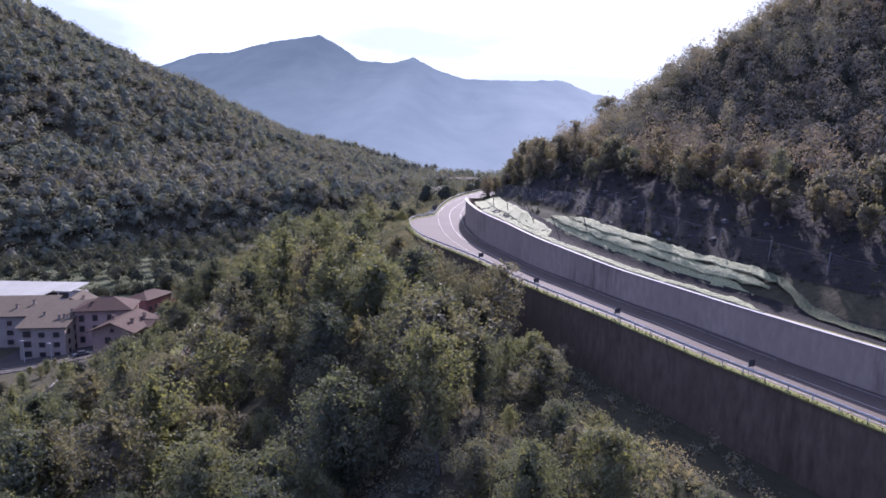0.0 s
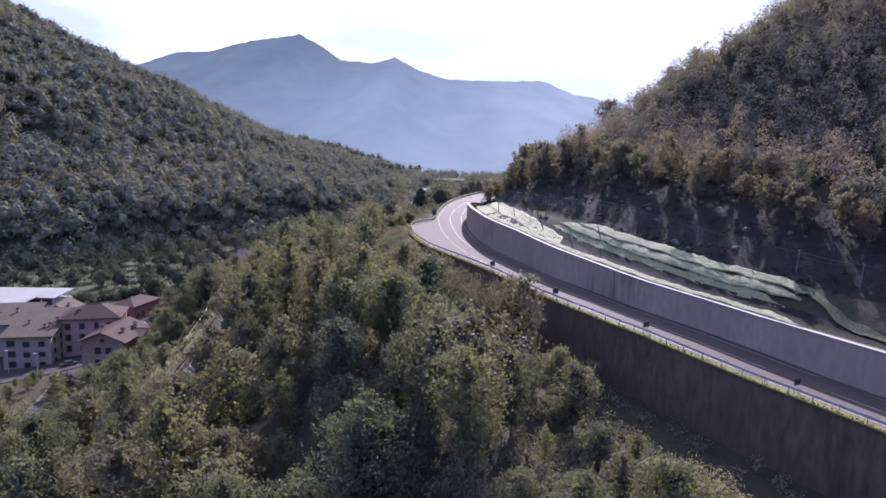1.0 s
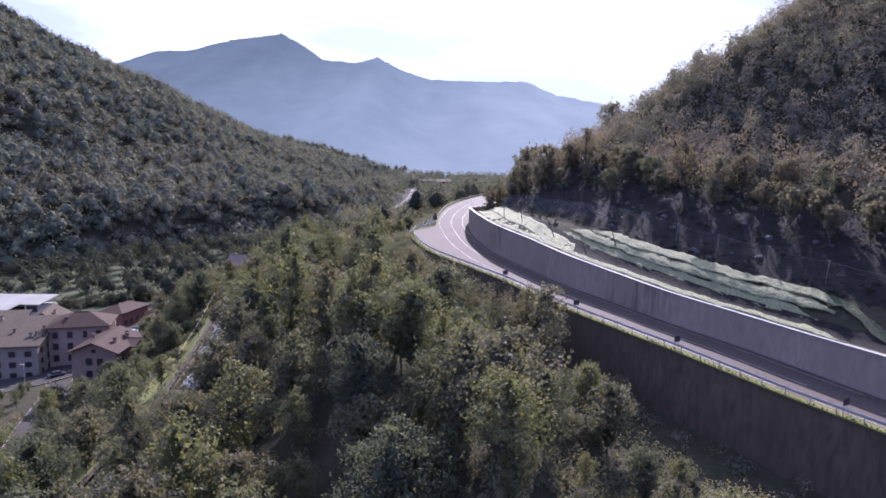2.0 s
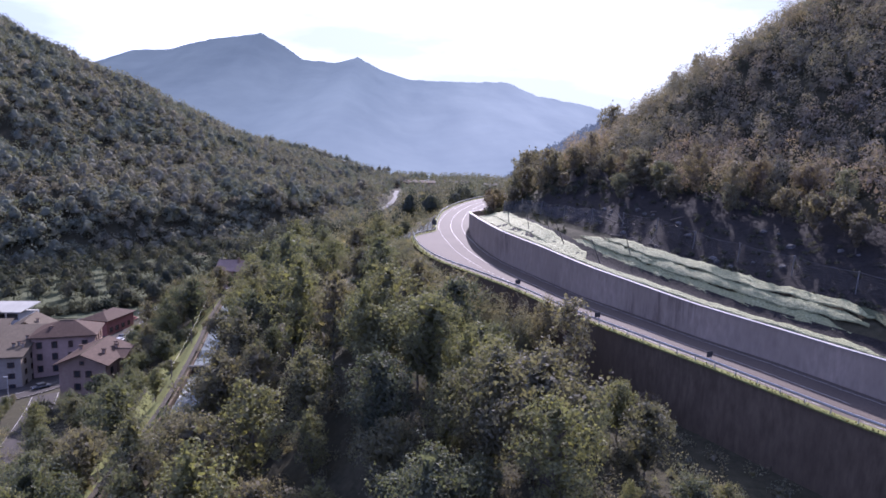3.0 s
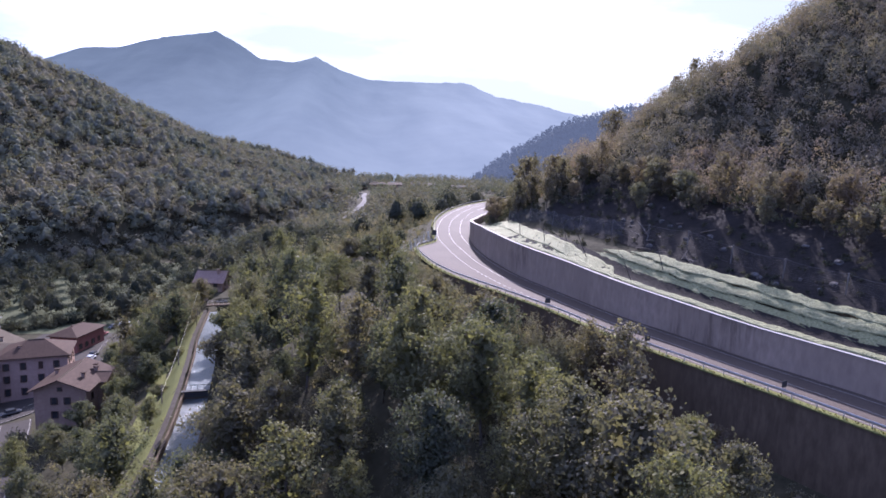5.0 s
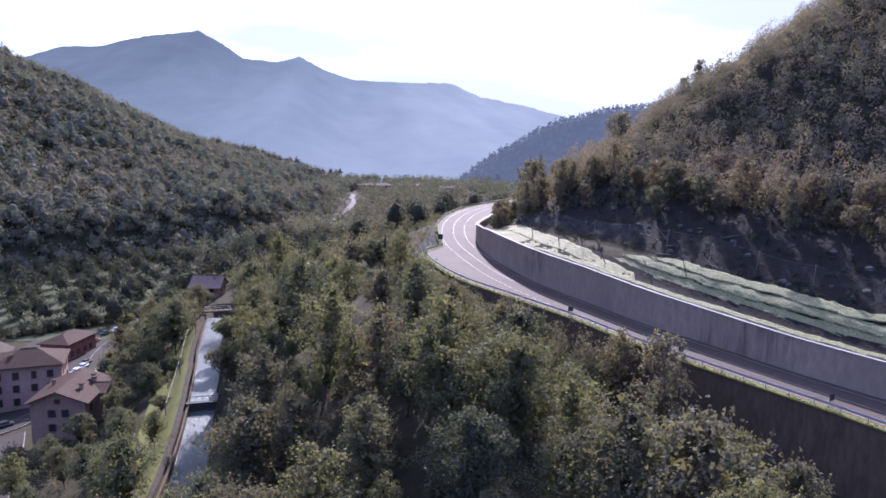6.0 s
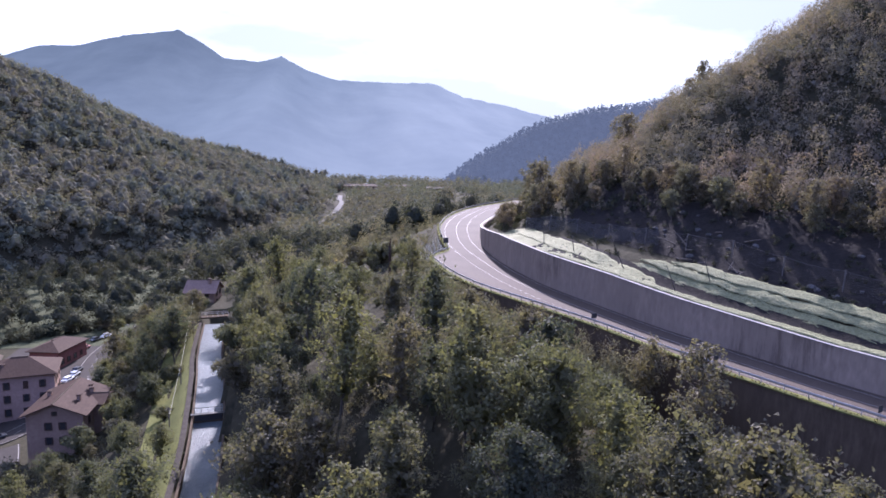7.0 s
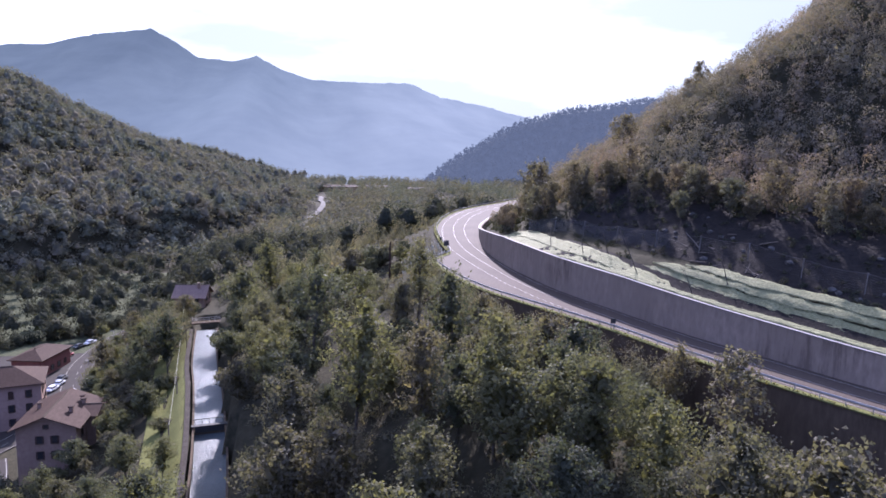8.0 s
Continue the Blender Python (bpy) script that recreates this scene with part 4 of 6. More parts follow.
for i, (x, y, s_) in enumerate(BUSHES):
    g = float(ground_z(np.array([x]), np.array([y]))[0])
    planted(proto_s, i, x, y, g - 0.15, s_, (x * 71) % 360, "round leafy bush on the grassy bank", "bushes", "bush", "bush")

# willow hedge behind the village
rng13 = np.random.default_rng(23)
hedge_l = spline([(-185, 268), (-160, 270), (-140, 276), (-121, 289), (-108, 298), (-98, 312)], 1.5)
spots = [(p[0] + rng13.uniform(-2.2, 2.2), p[1] + rng13.uniform(-2, 2), float(ground_z(p[:1], p[1:])[0]) - 0.3, rng13.uniform(3.6, 6.2), rng13.uniform(1.7, 2.6)) for p in hedge_l for _ in range(2)]
tagged(new("willow_hedge", woods_mesh("willow_hedge", spots, rng13, 170, 0.36, L_MEADOW, 1.3, (4, 8), 0.4, 0.4, inner=30)), "bushy green willow hedge behind the village", "hedge", kind="stuff")

# tall thicket against the lower wall
rng9 = np.random.default_rng(31)
tl = even(spline(RAIL[8:18], 1.0), 130)
tn = normals(tl)
spots = []
for p, n in zip(tl, tn):
    for _ in range(3):
        o = rng9.uniform(1.6, 6.0)
        q = p - n * o
        if q[1] > 176:
            continue
        g = float(ground_z(np.array([q[0]]), np.array([q[1]]))[0])
        h = max(1.2, (float(road_z(q[1])) + rng9.uniform(-2.2, 0.9) - g) / 0.95)
        spots.append((q[0], q[1], g - 0.2, h, rng9.uniform(1.1, 1.9)))
tagged(new("thicket", woods_mesh("thicket", spots, rng9, 260, 0.2, L_SLOPE, 1.25, (5, 9), 0.5, 0.7)), "thin brownish thicket growing against the lower wall", "undergrowth", kind="stuff")

# low scrub under the trees
rng4 = np.random.default_rng(21)
ux, uy = rng4.uniform(-95, 45, 4200), rng4.uniform(34, 300, 4200)
d_r, _ = to_line(ux, uy, R_LINE)
d_k, _ = to_line(ux, uy, K_LINE)
uz = ground_z(ux, uy)
ok = (d_r < -2.2) & ((d_k > 4.6) | ((d_k < -13) & (uz > 5.5)))
spots = [(x, y, z - 0.2, rng4.uniform(1.2, 3.2), rng4.uniform(0.9, 1.9)) for x, y, z in zip(ux[ok], uy[ok], uz[ok])][:2000]
gx2, gy2 = rng4.uniform(-16, 30, 700), rng4.uniform(44, 104, 700)
d_r, _ = to_line(gx2, gy2, R_LINE)
spots += [(x, y, z - 0.2, rng4.uniform(1.8, 3.6), rng4.uniform(1.2, 2.1)) for x, y, z, d in zip(gx2, gy2, ground_z(gx2, gy2), d_r) if d < -9]
scrub = new("undergrowth", woods_mesh("undergrowth", spots, rng4, 62, 0.22, L_SLOPE))
tagged(scrub, "low scrub and saplings under the trees", "undergrowth", kind="stuff")

# woods above the wall: the front rows as trees, the rest as woods
def jittered(x0, x1, y0, y1, step, rng):
    """Even but irregular spots over the plan."""
    ax, ay = np.meshgrid(np.arange(x0, x1, step), np.arange(y0, y1, step))
    n = ax.size
    order = rng.permutation(n)
    return (ax.ravel() + rng.uniform(-0.5, 0.5, n) * step)[order], (ay.ravel() + rng.uniform(-0.5, 0.5, n) * step)[order]


rng1 = np.random.default_rng(5)
sx, sy = jittered(2, 150, 45, 300, 3.9, rng1)
d_w, y_w = to_line(sx, sy, W_LINE)
sz = ground_z(sx, sy)
first = np.interp(y_w, [60, 140, 160, 178, 190, 300], [24, 23, 21, 13, 4.5, 3.5]) + 2.2 * np.sin(y_w * 0.13)
spots, front = [], []
RIDGE = [(62, 197.6, 88.5, 3), (76, 213, 94.5, 1), (46, 199, 79, 5), (24, 205, 66.5, 0), (21.5, 197, 65.5, 1), (28.5, 186, 66, 5)]
for x, y, top_, k in RIDGE:
    g = float(ground_z(np.array([x]), np.array([y]))[0])
    front.append((x, y))
    planted(proto_b, k, x, y, g - 0.2, min(1.6, max(0.7, (top_ - g) / proto_b[k][0])), (x * 37) % 360, "tall tree on the hillside, seen against the sky", "hillside trees")
for x, y, z, d, f_ in zip(sx, sy, sz, d_w, first):
    if d < f_ or d > 118:
        continue
    if d < f_ + 9 and len(front) < 60 and 70 < y < 215:
        if clear_of(x, y, 3.4, front):
            front.append((x, y))
            small = float(np.interp(d - f_, [0, 8], [0.7, 1.0]))
            planted(proto_b, int(rng1.integers(0, 6)), x, y, z - 0.2, small * rng1.uniform(0.8, 1.15), rng1.uniform(0, 360), "brownish autumn tree on the steep hillside", "hillside trees")
    else:
        low = float(np.interp(d - f_, [0, 10], [0.6, 1.0]))
        spots.append((x, y, z - 0.3, rng1.uniform(5.5, 10.5) * low, rng1.uniform(2.3, 3.5) * low))
steep = [s_ for s_ in spots if s_[0] < 0.7 * s_[1] + 16 and s_[2] < 78 + 0.27 * math.hypot(s_[0] + 15, s_[1])]
upper_ = [s_ for s_ in spots if s_ not in set(steep)]
hill_woods = new("hillside_woods", woods_mesh("hillside_woods", steep, rng1, 400, 0.29, L_HILL, 1.1, (6, 10), 0.45, 0.34, 14))
tagged(new("hilltop_woods", woods_mesh("hilltop_woods", upper_, rng1, 16, 1.4, L_HILL, 1.25, (3, 6), 0.36, 0.45, 6)), "autumn woods high on the hill", "woods", kind="stuff")
tagged(hill_woods, "dense autumn woods on the steep hillside", "woods", kind="stuff")

# low scrub under the hillside woods, in darker leaves for the shade there
hx, hy = jittered(8, 130, 90, 262, 3.6, rng1)
d_w, y_w = to_line(hx, hy, W_LINE)
ok = (d_w > np.interp(y_w, [60, 140, 160, 178, 190, 300], [30, 27, 21, 10, 4, 3])) & (d_w < 110) & (hx < 0.7 * hy + 16)
spots = [(x, y, z - 0.3, rng1.uniform(1.5, 3.4), rng1.uniform(1.6, 2.6)) for x, y, z in zip(hx[ok], hy[ok], ground_z(hx[ok], hy[ok]))]
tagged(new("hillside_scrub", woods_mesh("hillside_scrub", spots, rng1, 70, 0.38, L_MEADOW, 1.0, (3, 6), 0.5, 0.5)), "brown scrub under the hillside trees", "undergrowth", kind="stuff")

# woods below the start of the way
nx_, ny2 = jittered(-75, 32, -40, 40, 5.5, rng1)
d_k, _ = to_line(nx_, ny2, K_LINE)
ok = np.abs(d_k) > 5.5
spots = [(x, y, z - 0.3, rng1.uniform(6, 10), rng1.uniform(2.4, 3.4)) for x, y, z in zip(nx_[ok], ny2[ok], ground_z(nx_[ok], ny2[ok]))]
tagged(new("lower_woods", woods_mesh("lower_woods", spots, rng1, 160, 0.5, L_SLOPE, 1.2, (4, 8), 0.4, 0.4, inner=24)), "dense yellow-green woods low on the slope", "woods", kind="stuff")

# woods across the valley
rng2 = np.random.default_rng(6)
fx, fy = jittered(-440, 60, 290, 1020, 8.8, rng2)
ok = fx < np.interp(fy, FOOT_Y, FOOT_X) + np.interp(fy, [300, 420, 560, 720], [52, 50, 40, 8])
fx, fy = fx[ok], fy[ok]
fz = ground_z(fx, fy)
ok = (fz < 175) & (fx > -0.7 * fy - 25)
spots = [(x, y, z - 0.8, rng2.uniform(8.5, 14), rng2.uniform(4.0, 6.0)) for x, y, z in zip(fx[~ok], fy[~ok], fz[~ok])]
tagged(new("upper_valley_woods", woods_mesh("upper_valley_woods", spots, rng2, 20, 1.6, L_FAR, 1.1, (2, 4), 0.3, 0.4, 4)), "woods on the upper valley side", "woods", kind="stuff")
spots = [(x, y, z - 0.8, rng2.uniform(10, 18), rng2.uniform(5.6, 8.2)) for x, y, z in zip(fx[ok], fy[ok], fz[ok])]
ex, ey = jittered(-330, 40, 300, 720, 4.6, rng2)
eb = np.interp(ey, FOOT_Y, FOOT_X) + np.interp(ey, [300, 420, 560, 720], [52, 50, 40, 8]) - ex
ok = (eb > -3) & (eb < 20)
spots += [(x, y, z - 0.8, rng2.uniform(6, 10.5), rng2.uniform(3.4, 5.0)) for x, y, z in zip(ex[ok], ey[ok], ground_z(ex[ok], ey[ok]))]
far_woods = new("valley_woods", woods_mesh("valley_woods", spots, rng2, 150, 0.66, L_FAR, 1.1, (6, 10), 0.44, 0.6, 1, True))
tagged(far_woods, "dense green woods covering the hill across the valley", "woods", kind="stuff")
# woods on the valley floor and the next spur
LANE = spline([(-62, 520), (-46, 541), (-35.4, 556.8), (-29, 569), (-22.9, 590), (-16, 618.6), (-11, 645), (-9.5, 672), (-10.4, 697), (-8.2, 748), (-13, 775)], 8.0)
fx, fy = jittered(-330, 430, 262, 1100, 8.2, rng2)
fz = ground_z(fx, fy)
d_r, _ = to_line(fx, fy, R_LINE)
d_w, _ = to_line(fx, fy, W_LINE)
d_l, _ = to_line(fx, fy, LANE)
open_ = ((fx < -92) & (fy < 288)) | ((fx < -56) & (fx > -76) & (fy < 266))
meadow = ((fbm(fx, fy, 45, 2.2) < -0.8) & (fy < 420) & (fx < -60)) | ((fbm(fx, fy, 60, 4.1) < -0.35) & (fy > 640)) | ((fx > -20) & (fx < 48) & (fy > 780) & (fy < 856))
ok = (fx > np.interp(fy, FOOT_Y, FOOT_X) + np.interp(fy, [300, 420, 560, 720], [52, 50, 40, 8])) & (d_r < -9) & ~open_ & ~meadow & (np.abs(d_l) > 6)
ok |= (fy > 520) & (d_w > 0) & (fx < 260)
ok &= fx > -0.7 * fy - 25
ok &= ~((fx > 40 + 0.35 * (fy - 300)) & (fy < 520))
spots = [(x, y, z - 0.4, rng2.uniform(6, 13), rng2.uniform(3.8, 6.0)) for x, y, z in zip(fx[ok], fy[ok], fz[ok])]
row = []
for x, y, z, h, r in sorted(spots, key=lambda q: q[1]):
    if y < 430 and clear_of(x, y, 8.0, row[-120:]):
        row.append((x, y, z, rng2.uniform(9.5, 14.5), rng2.uniform(4.4, 6.0)))
tagged(new("meadow_woods", woods_mesh("meadow_woods", row, rng2, 430, 0.46, L_MEADOW, 1.1, (6, 10), 0.45, 0.35, 4, True)), "rows of round dark-green trees beside the village meadows", "woods", kind="stuff")
mx0, my0 = np.meshgrid(np.arange(-330, -66, 6.0), np.arange(272, 420, 6.0))
mz0 = ground_z(mx0.ravel(), my0.ravel()) + 0.15
n0 = mx0.shape[1]
keep_m = ((mx0 < -92) | (my0 > 300)) & (mz0.reshape(mx0.shape) < 12)
tagged(new("ground_meadow", mesh_of("ground_meadow", np.stack([mx0.ravel(), my0.ravel(), mz0], 1), [(j * n0 + i, j * n0 + i + 1, (j + 1) * n0 + i + 1, (j + 1) * n0 + i) for j in range(mx0.shape[0] - 1) for i in range(n0 - 1) if keep_m[j:j + 2, i:i + 2].all()], M_DULL_GRASS, smooth=True)), "dull green meadow grass behind the village", "grass", kind="structure")
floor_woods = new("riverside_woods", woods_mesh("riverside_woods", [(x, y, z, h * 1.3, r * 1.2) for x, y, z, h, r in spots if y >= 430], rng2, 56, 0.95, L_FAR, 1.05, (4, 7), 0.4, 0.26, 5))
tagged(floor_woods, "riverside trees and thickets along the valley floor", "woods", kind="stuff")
lane = new("road_far", ribbon(offset(LANE, -2.2), offset(LANE, 2.2), lambda x, y: float(ground_z(np.array([x]), np.array([y]))[0]) + 1.2, M_GRAVEL, "road_far", 1.0))
tagged(lane, "pale narrow road winding along the valley", "road", kind="structure")
# ---- along the road ----
edge_l = offset(fine_c, -3.15)
painted(edge_l[edge_l[:, 1] < 124], 0.042, "road_line_left", "white painted edge line on the asphalt")
painted(edge_l[edge_l[:, 1] > 185], 0.042, "road_line_far_left", "white painted edge line on the asphalt")


def dashes(line, step, length, half, name, label):
    k = 0
    s = np.concatenate([[0], np.cumsum(np.linalg.norm(np.diff(line, axis=0), axis=1))])
    g = 0.0
    while g + length < s[-1]:
        q = [np.array([np.interp(u, s, line[:, 0]), np.interp(u, s, line[:, 1])]) for u in (g, g + length)]
        d = (q[1] - q[0]) / np.linalg.norm(q[1] - q[0])
        n = np.array([d[1], -d[0]]) * half
        v = [(*(q[0] - n), road_at(0, q[0][1]) + 0.012), (*(q[0] + n), road_at(0, q[0][1]) + 0.012), (*(q[1] + n), road_at(0, q[1][1]) + 0.012), (*(q[1] - n), road_at(0, q[1][1]) + 0.012)]
        tagged(new(name, mesh_of(name, v, [(0, 1, 2, 3)], M_PAINT)), label, "road marking", kind="structure")
        g += step


bay = spline([(8.3, 124), (5.9, 131), (2.6, 143), (0.4, 155), (-0.7, 166), (-1.3, 177), (-1.5, 185)], 1.0)
dashes(bay, 2.0, 1.1, 0.06, "road_line_bay", "short white dashes marking the lay-by")


def verge():
    """Grass strip between guard rail and the top of the lower wall."""
    a, b = offset(spline(RAIL, 1.5), -0.75), offset(spline(RAIL, 1.5), 0.32)
    ob = new("verge", ribbon(even(a, 300), even(b, 300), lambda x, y: road_at(x, y) + 0.03, M_GRASS, "verge", 0.1))
    return tagged(ob, "narrow strip of yellow-green grass along the rail", "grass", kind="structure")


verge()
rng6 = np.random.default_rng(8)
vl = even(spline(RAIL, 1.5), 1400)
vn = normals(vl)
cc, nn, ss = [], [], []
for p, n in zip(vl, vn):
    for _ in range(3):
        o = rng6.uniform(-0.85, -0.1)
        q = p + n * o + rng6.normal(0, 0.1, 2)
        cc.append((q[0], q[1], road_at(0, q[1]) + rng6.uniform(0.0, 0.2)))
        nn.append(rng6.normal(0, 1, 3) * np.array([1, 1, 0.3]))
        ss.append(rng6.uniform(0.12, 0.42))
L_GRASS = foliage("grass_blades", [(0.08, 0.08, 0.032), (0.11, 0.1, 0.042)], 0.3, 0.7)
tv, tf = leaf_faces(np.array(cc), np.array(nn), np.array(ss), rng6, 0.5)
tagged(new("verge_grass", fast_mesh("verge_grass", tv, tf, L_GRASS)), "tufts of dry and green grass on the verge", "grass", kind="stuff")


def guard_rail():
    line = spline(RAIL[:27], 0.9)
    rail = thing("guard_rail", Matrix(), "galvanised steel guard rail on posts along the road edge", "guard rail")
    n = len(line)
    prof = [(0.0, 0.42), (0.05, 0.47), (0.0, 0.53), (-0.01, 0.57), (0.0, 0.61), (0.05, 0.67), (0.0, 0.73), (-0.03, 0.73), (-0.04, 0.57), (-0.03, 0.42)]
    nr = normals(line)
    v = [(p[0] + q[0] * o, p[1] + q[1] * o, road_at(0, p[1]) + h + 0.08) for p, q in zip(line, nr) for o, h in prof]
    m = len(prof)
    f = [(i * m + j, (i + 1) * m + j, (i + 1) * m + (j + 1) % m, i * m + (j + 1) % m) for i in range(n - 1) for j in range(m)]
    part("beam", mesh_of("beam", v, f, M_STEEL, smooth=True), None, rail)
    post = mesh_from(box(-0.05, 0.05, -0.04, 0.04, -0.3, 0.86, 0.008), "post", M_STEEL)
    s = np.concatenate([[0], np.cumsum(np.linalg.norm(np.diff(line, axis=0), axis=1))])
    for g in np.arange(0.8, s[-1], 2.7):
        i = int(np.searchsorted(s, g))
        p, q = line[i], nr[i]
        ob = part("post", post, None, rail)
        ob.matrix_basis = pose(p[0] - q[0] * 0.1, p[1] - q[1] * 0.1, road_at(0, p[1]), 0, 0, math.degrees(math.atan2(q[1], q[0])))
    return rail


def mesh_from(bm, name, mat):
    me = bpy.data.meshes.new(name)
    bm.to_mesh(me)
    bm.free()
    me.materials.append(mat)
    return me


guard_rail()


def chevron_sign(x, y, turn, wide=0.95, high=1.6):
    """A curve marker seen from behind: dark plate with frame, on a post."""
    z = road_at(0, y)
    ob = thing("curve_marker", pose(x, y, z, 0, 0, turn), "dark back of a square curve marker by the rail", "road sign", "curve markers")
    bm = box(-wide / 2, wide / 2, -0.02, 0.02, 0.85, high, 0.012)
    part("plate", mesh_from(bm, "plate", M_DARK_STEEL), None, ob)
    for sx_ in ((-0.3, 0.3) if wide > 0.8 else (0.0,)):
        part("post", mesh_from(box(sx_ - 0.03, sx_ + 0.03, 0.025, 0.085, -0.2, high - 0.05, 0.006), "post", M_STEEL), None, ob)
    part("bracket", mesh_from(box(-wide / 2 + 0.05, wide / 2 - 0.05, 0.02, 0.05, 1.18, 1.26), "bracket", M_STEEL), None, ob)
    return ob


for x, y, turn in ((15.1, 102.5, 20), (23.8, 86.3, 25), (33.9, 68.4, 25), (7.4, 122.4, 15), (44.6, 48.2, 25)):
    chevron_sign(x, y, turn)
chevron_sign(-2.6, 189.5, 0, 1.2, 2.1)
chevron_sign(-2.3, 197.5, 0, 0.5)


# ---- cut slope ----
def mat_strip(y0, y1, d0, d1, seed, label, lift=0.10, ragged=0.5, berm=False):
    """One width of erosion mat laid along the slope, with folds and a ragged edge."""
    rng = np.random.default_rng(seed)
    line = spline(WALL[:19], 0.7)
    line = line[(line[:, 1] > y0) & (line[:, 1] < y1)]
    nr = normals(line)
    m, n = 9, len(line)
    ph = rng.uniform(0, 9)
    s = np.arange(n) * 0.7
    w0 = ragged * (0.5 * np.sin(s / 3.1 + ph) + 0.3 * np.sin(s / 1.1 + 2 * ph)) + rng.normal(0, 0.06, n)
    w1 = ragged * (0.5 * np.sin(s / 4.7 + 3 * ph) + 0.25 * np.sin(s / 1.3 + ph)) + rng.normal(0, 0.06, n)
    end = np.clip(np.minimum(s, s[-1] - s) / 4.0, 0.15, 1)
    u = np.linspace(0, 1, m)
    D = (d0 + w0)[:, None] * (1 - u) + (d0 + w0 + (d1 + w1 - d0 - w0) * end)[:, None] * u
    X, Y = line[:, 0][:, None] + nr[:, 0][:, None] * D, line[:, 1][:, None] + nr[:, 1][:, None] * D
    Z = ground_z(X.ravel(), Y.ravel()).reshape(n, m)
    fold = 0.07 * np.sin(s[:, None] * 2.3 + 4 * u + ph) * np.sin(6 * u + s[:, None] * 0.4) + rng.normal(0, 0.04, (n, m)) + 0.05 * np.sin(s[:, None] * 0.8 + ph)
    Z = Z + lift + 0.2 + fold
    if berm:
        Z = wall_top(line[:, 1])[:, None] + 0.12 + 0.24 * (D - 0.6) + fold * 0.6
    top = np.stack([X, Y, Z], 2).reshape(-1, 3)
    low = top - np.array([0, 0, 2.6 if berm else 0.12])
    v = np.vstack([top, low])
    k = n * m
    f = []
    for i in range(n - 1):
        for j in range(m - 1):
            a = i * m + j
            f.append((a, a + m, a + m + 1, a + 1))
        f += [(i * m, k + i * m, k + i * m + m, i * m + m), (i * m + m - 1, i * m + 2 * m - 1, k + i * m + 2 * m - 1, k + i * m + m - 1)]
    ob = new("erosion_mat", mesh_of("erosion_mat", v, f, M_MAT, smooth=True))
    return tagged(ob, label, "erosion mat", "erosion mats")


mat_strip(76, 150, 0.75, 1.8, 1, "pale crumpled erosion mat on the backfill behind the wall", 0.1, 0.2, True)
mat_strip(126, 186, 2.3, 5.6, 2, "pale green erosion mat above the retaining wall", 0.1, 0.3)
mat_strip(125, 184, 5.2, 8.6, 3, "pale green erosion mat above the retaining wall", 0.2, 0.3)
mat_strip(83.5, 137, 9.5, 10.8, 4, "green erosion mat pinned on the cut slope", 0.06, 0.22)
mat_strip(82.5, 135, 10.7, 12.1, 5, "green erosion mat pinned on the cut slope", 0.3, 0.22)
mat_strip(82, 130, 12.0, 13.6, 6, "green erosion mat pinned on the cut slope", 0.5, 0.3)


def earth_strip(y0, y1, d0, d1, mat, name, label, lift):
    line = spline(WALL[:19], 1.2)
    line = line[(line[:, 1] > y0) & (line[:, 1] < y1)]
    nr = normals(line)
    u = np.linspace(d0, d1, 10)
    X, Y = line[:, 0][:, None] + nr[:, 0][:, None] * u, line[:, 1][:, None] + nr[:, 1][:, None] * u
    Z = ground_z(X.ravel(), Y.ravel()) + lift + 0.04 * np.sin(X.ravel() * 3.1) * np.cos(Y.ravel() * 2.3)
    n, m = X.shape
    f = [(i * m + j, (i + 1) * m + j, (i + 1) * m + j + 1, i * m + j + 1) for i in range(n - 1) for j in range(m - 1)]
    return tagged(new(name, mesh_of(name, np.stack([X.ravel(), Y.ravel(), Z], 1), f, mat, smooth=True)), label, "earth", kind="structure")


# the darkened earth sheet replaces the hill's shade on the cut
earth_strip(48, 172, 14.2, 34, M_SHADE_HUMUS, "ground_cut", "brown earth above the mats, darkened for the hill's shade", 0.08)
earth_strip(60, 160, 2.3, 9.8, M_SHADE_HUMUS, "ground_ditch", "bare dark earth in the ditch behind the wall", 0.30)
earth_strip(44, 88, 2.6, 6.5, M_GRASS, "ground_grass", "grassy strip at the foot of the slope", 0.36)


def grass_tail():
    """Green edge that sweeps down from the mats to the ditch."""
    line = spline([(44.2, 91.5), (45.5, 89), (45.9, 85.5), (46.2, 81.5), (47, 79), (48.4, 75.3), (50, 72.3), (54, 64), (60, 53)], 0.8)
    k_ = np.arange(len(line))
    u = np.linspace(-0.5, 0.5, 6) * (1 + 0.3 * np.sin(k_ * 0.9) * np.cos(k_ * 0.37))[:, None]
    nr = normals(line)
    X, Y = line[:, 0][:, None] + nr[:, 0][:, None] * u, line[:, 1][:, None] + nr[:, 1][:, None] * u
    Z = ground_z(X.ravel(), Y.ravel()) + 0.5 + 0.06 * np.sin(X.ravel() * 4.1) * np.cos(Y.ravel() * 3.3)
    n, m = X.shape
    f = [(i * m + j, (i + 1) * m + j, (i + 1) * m + j + 1, i * m + j + 1) for i in range(n - 1) for j in range(m - 1)]
    return tagged(new("ground_tail", mesh_of("ground_tail", np.stack([X.ravel(), Y.ravel(), Z], 1), f, M_DULL_GRASS, smooth=True)), "dull green grassy edge sweeping down the cut slope", "grass", kind="structure")


grass_tail()
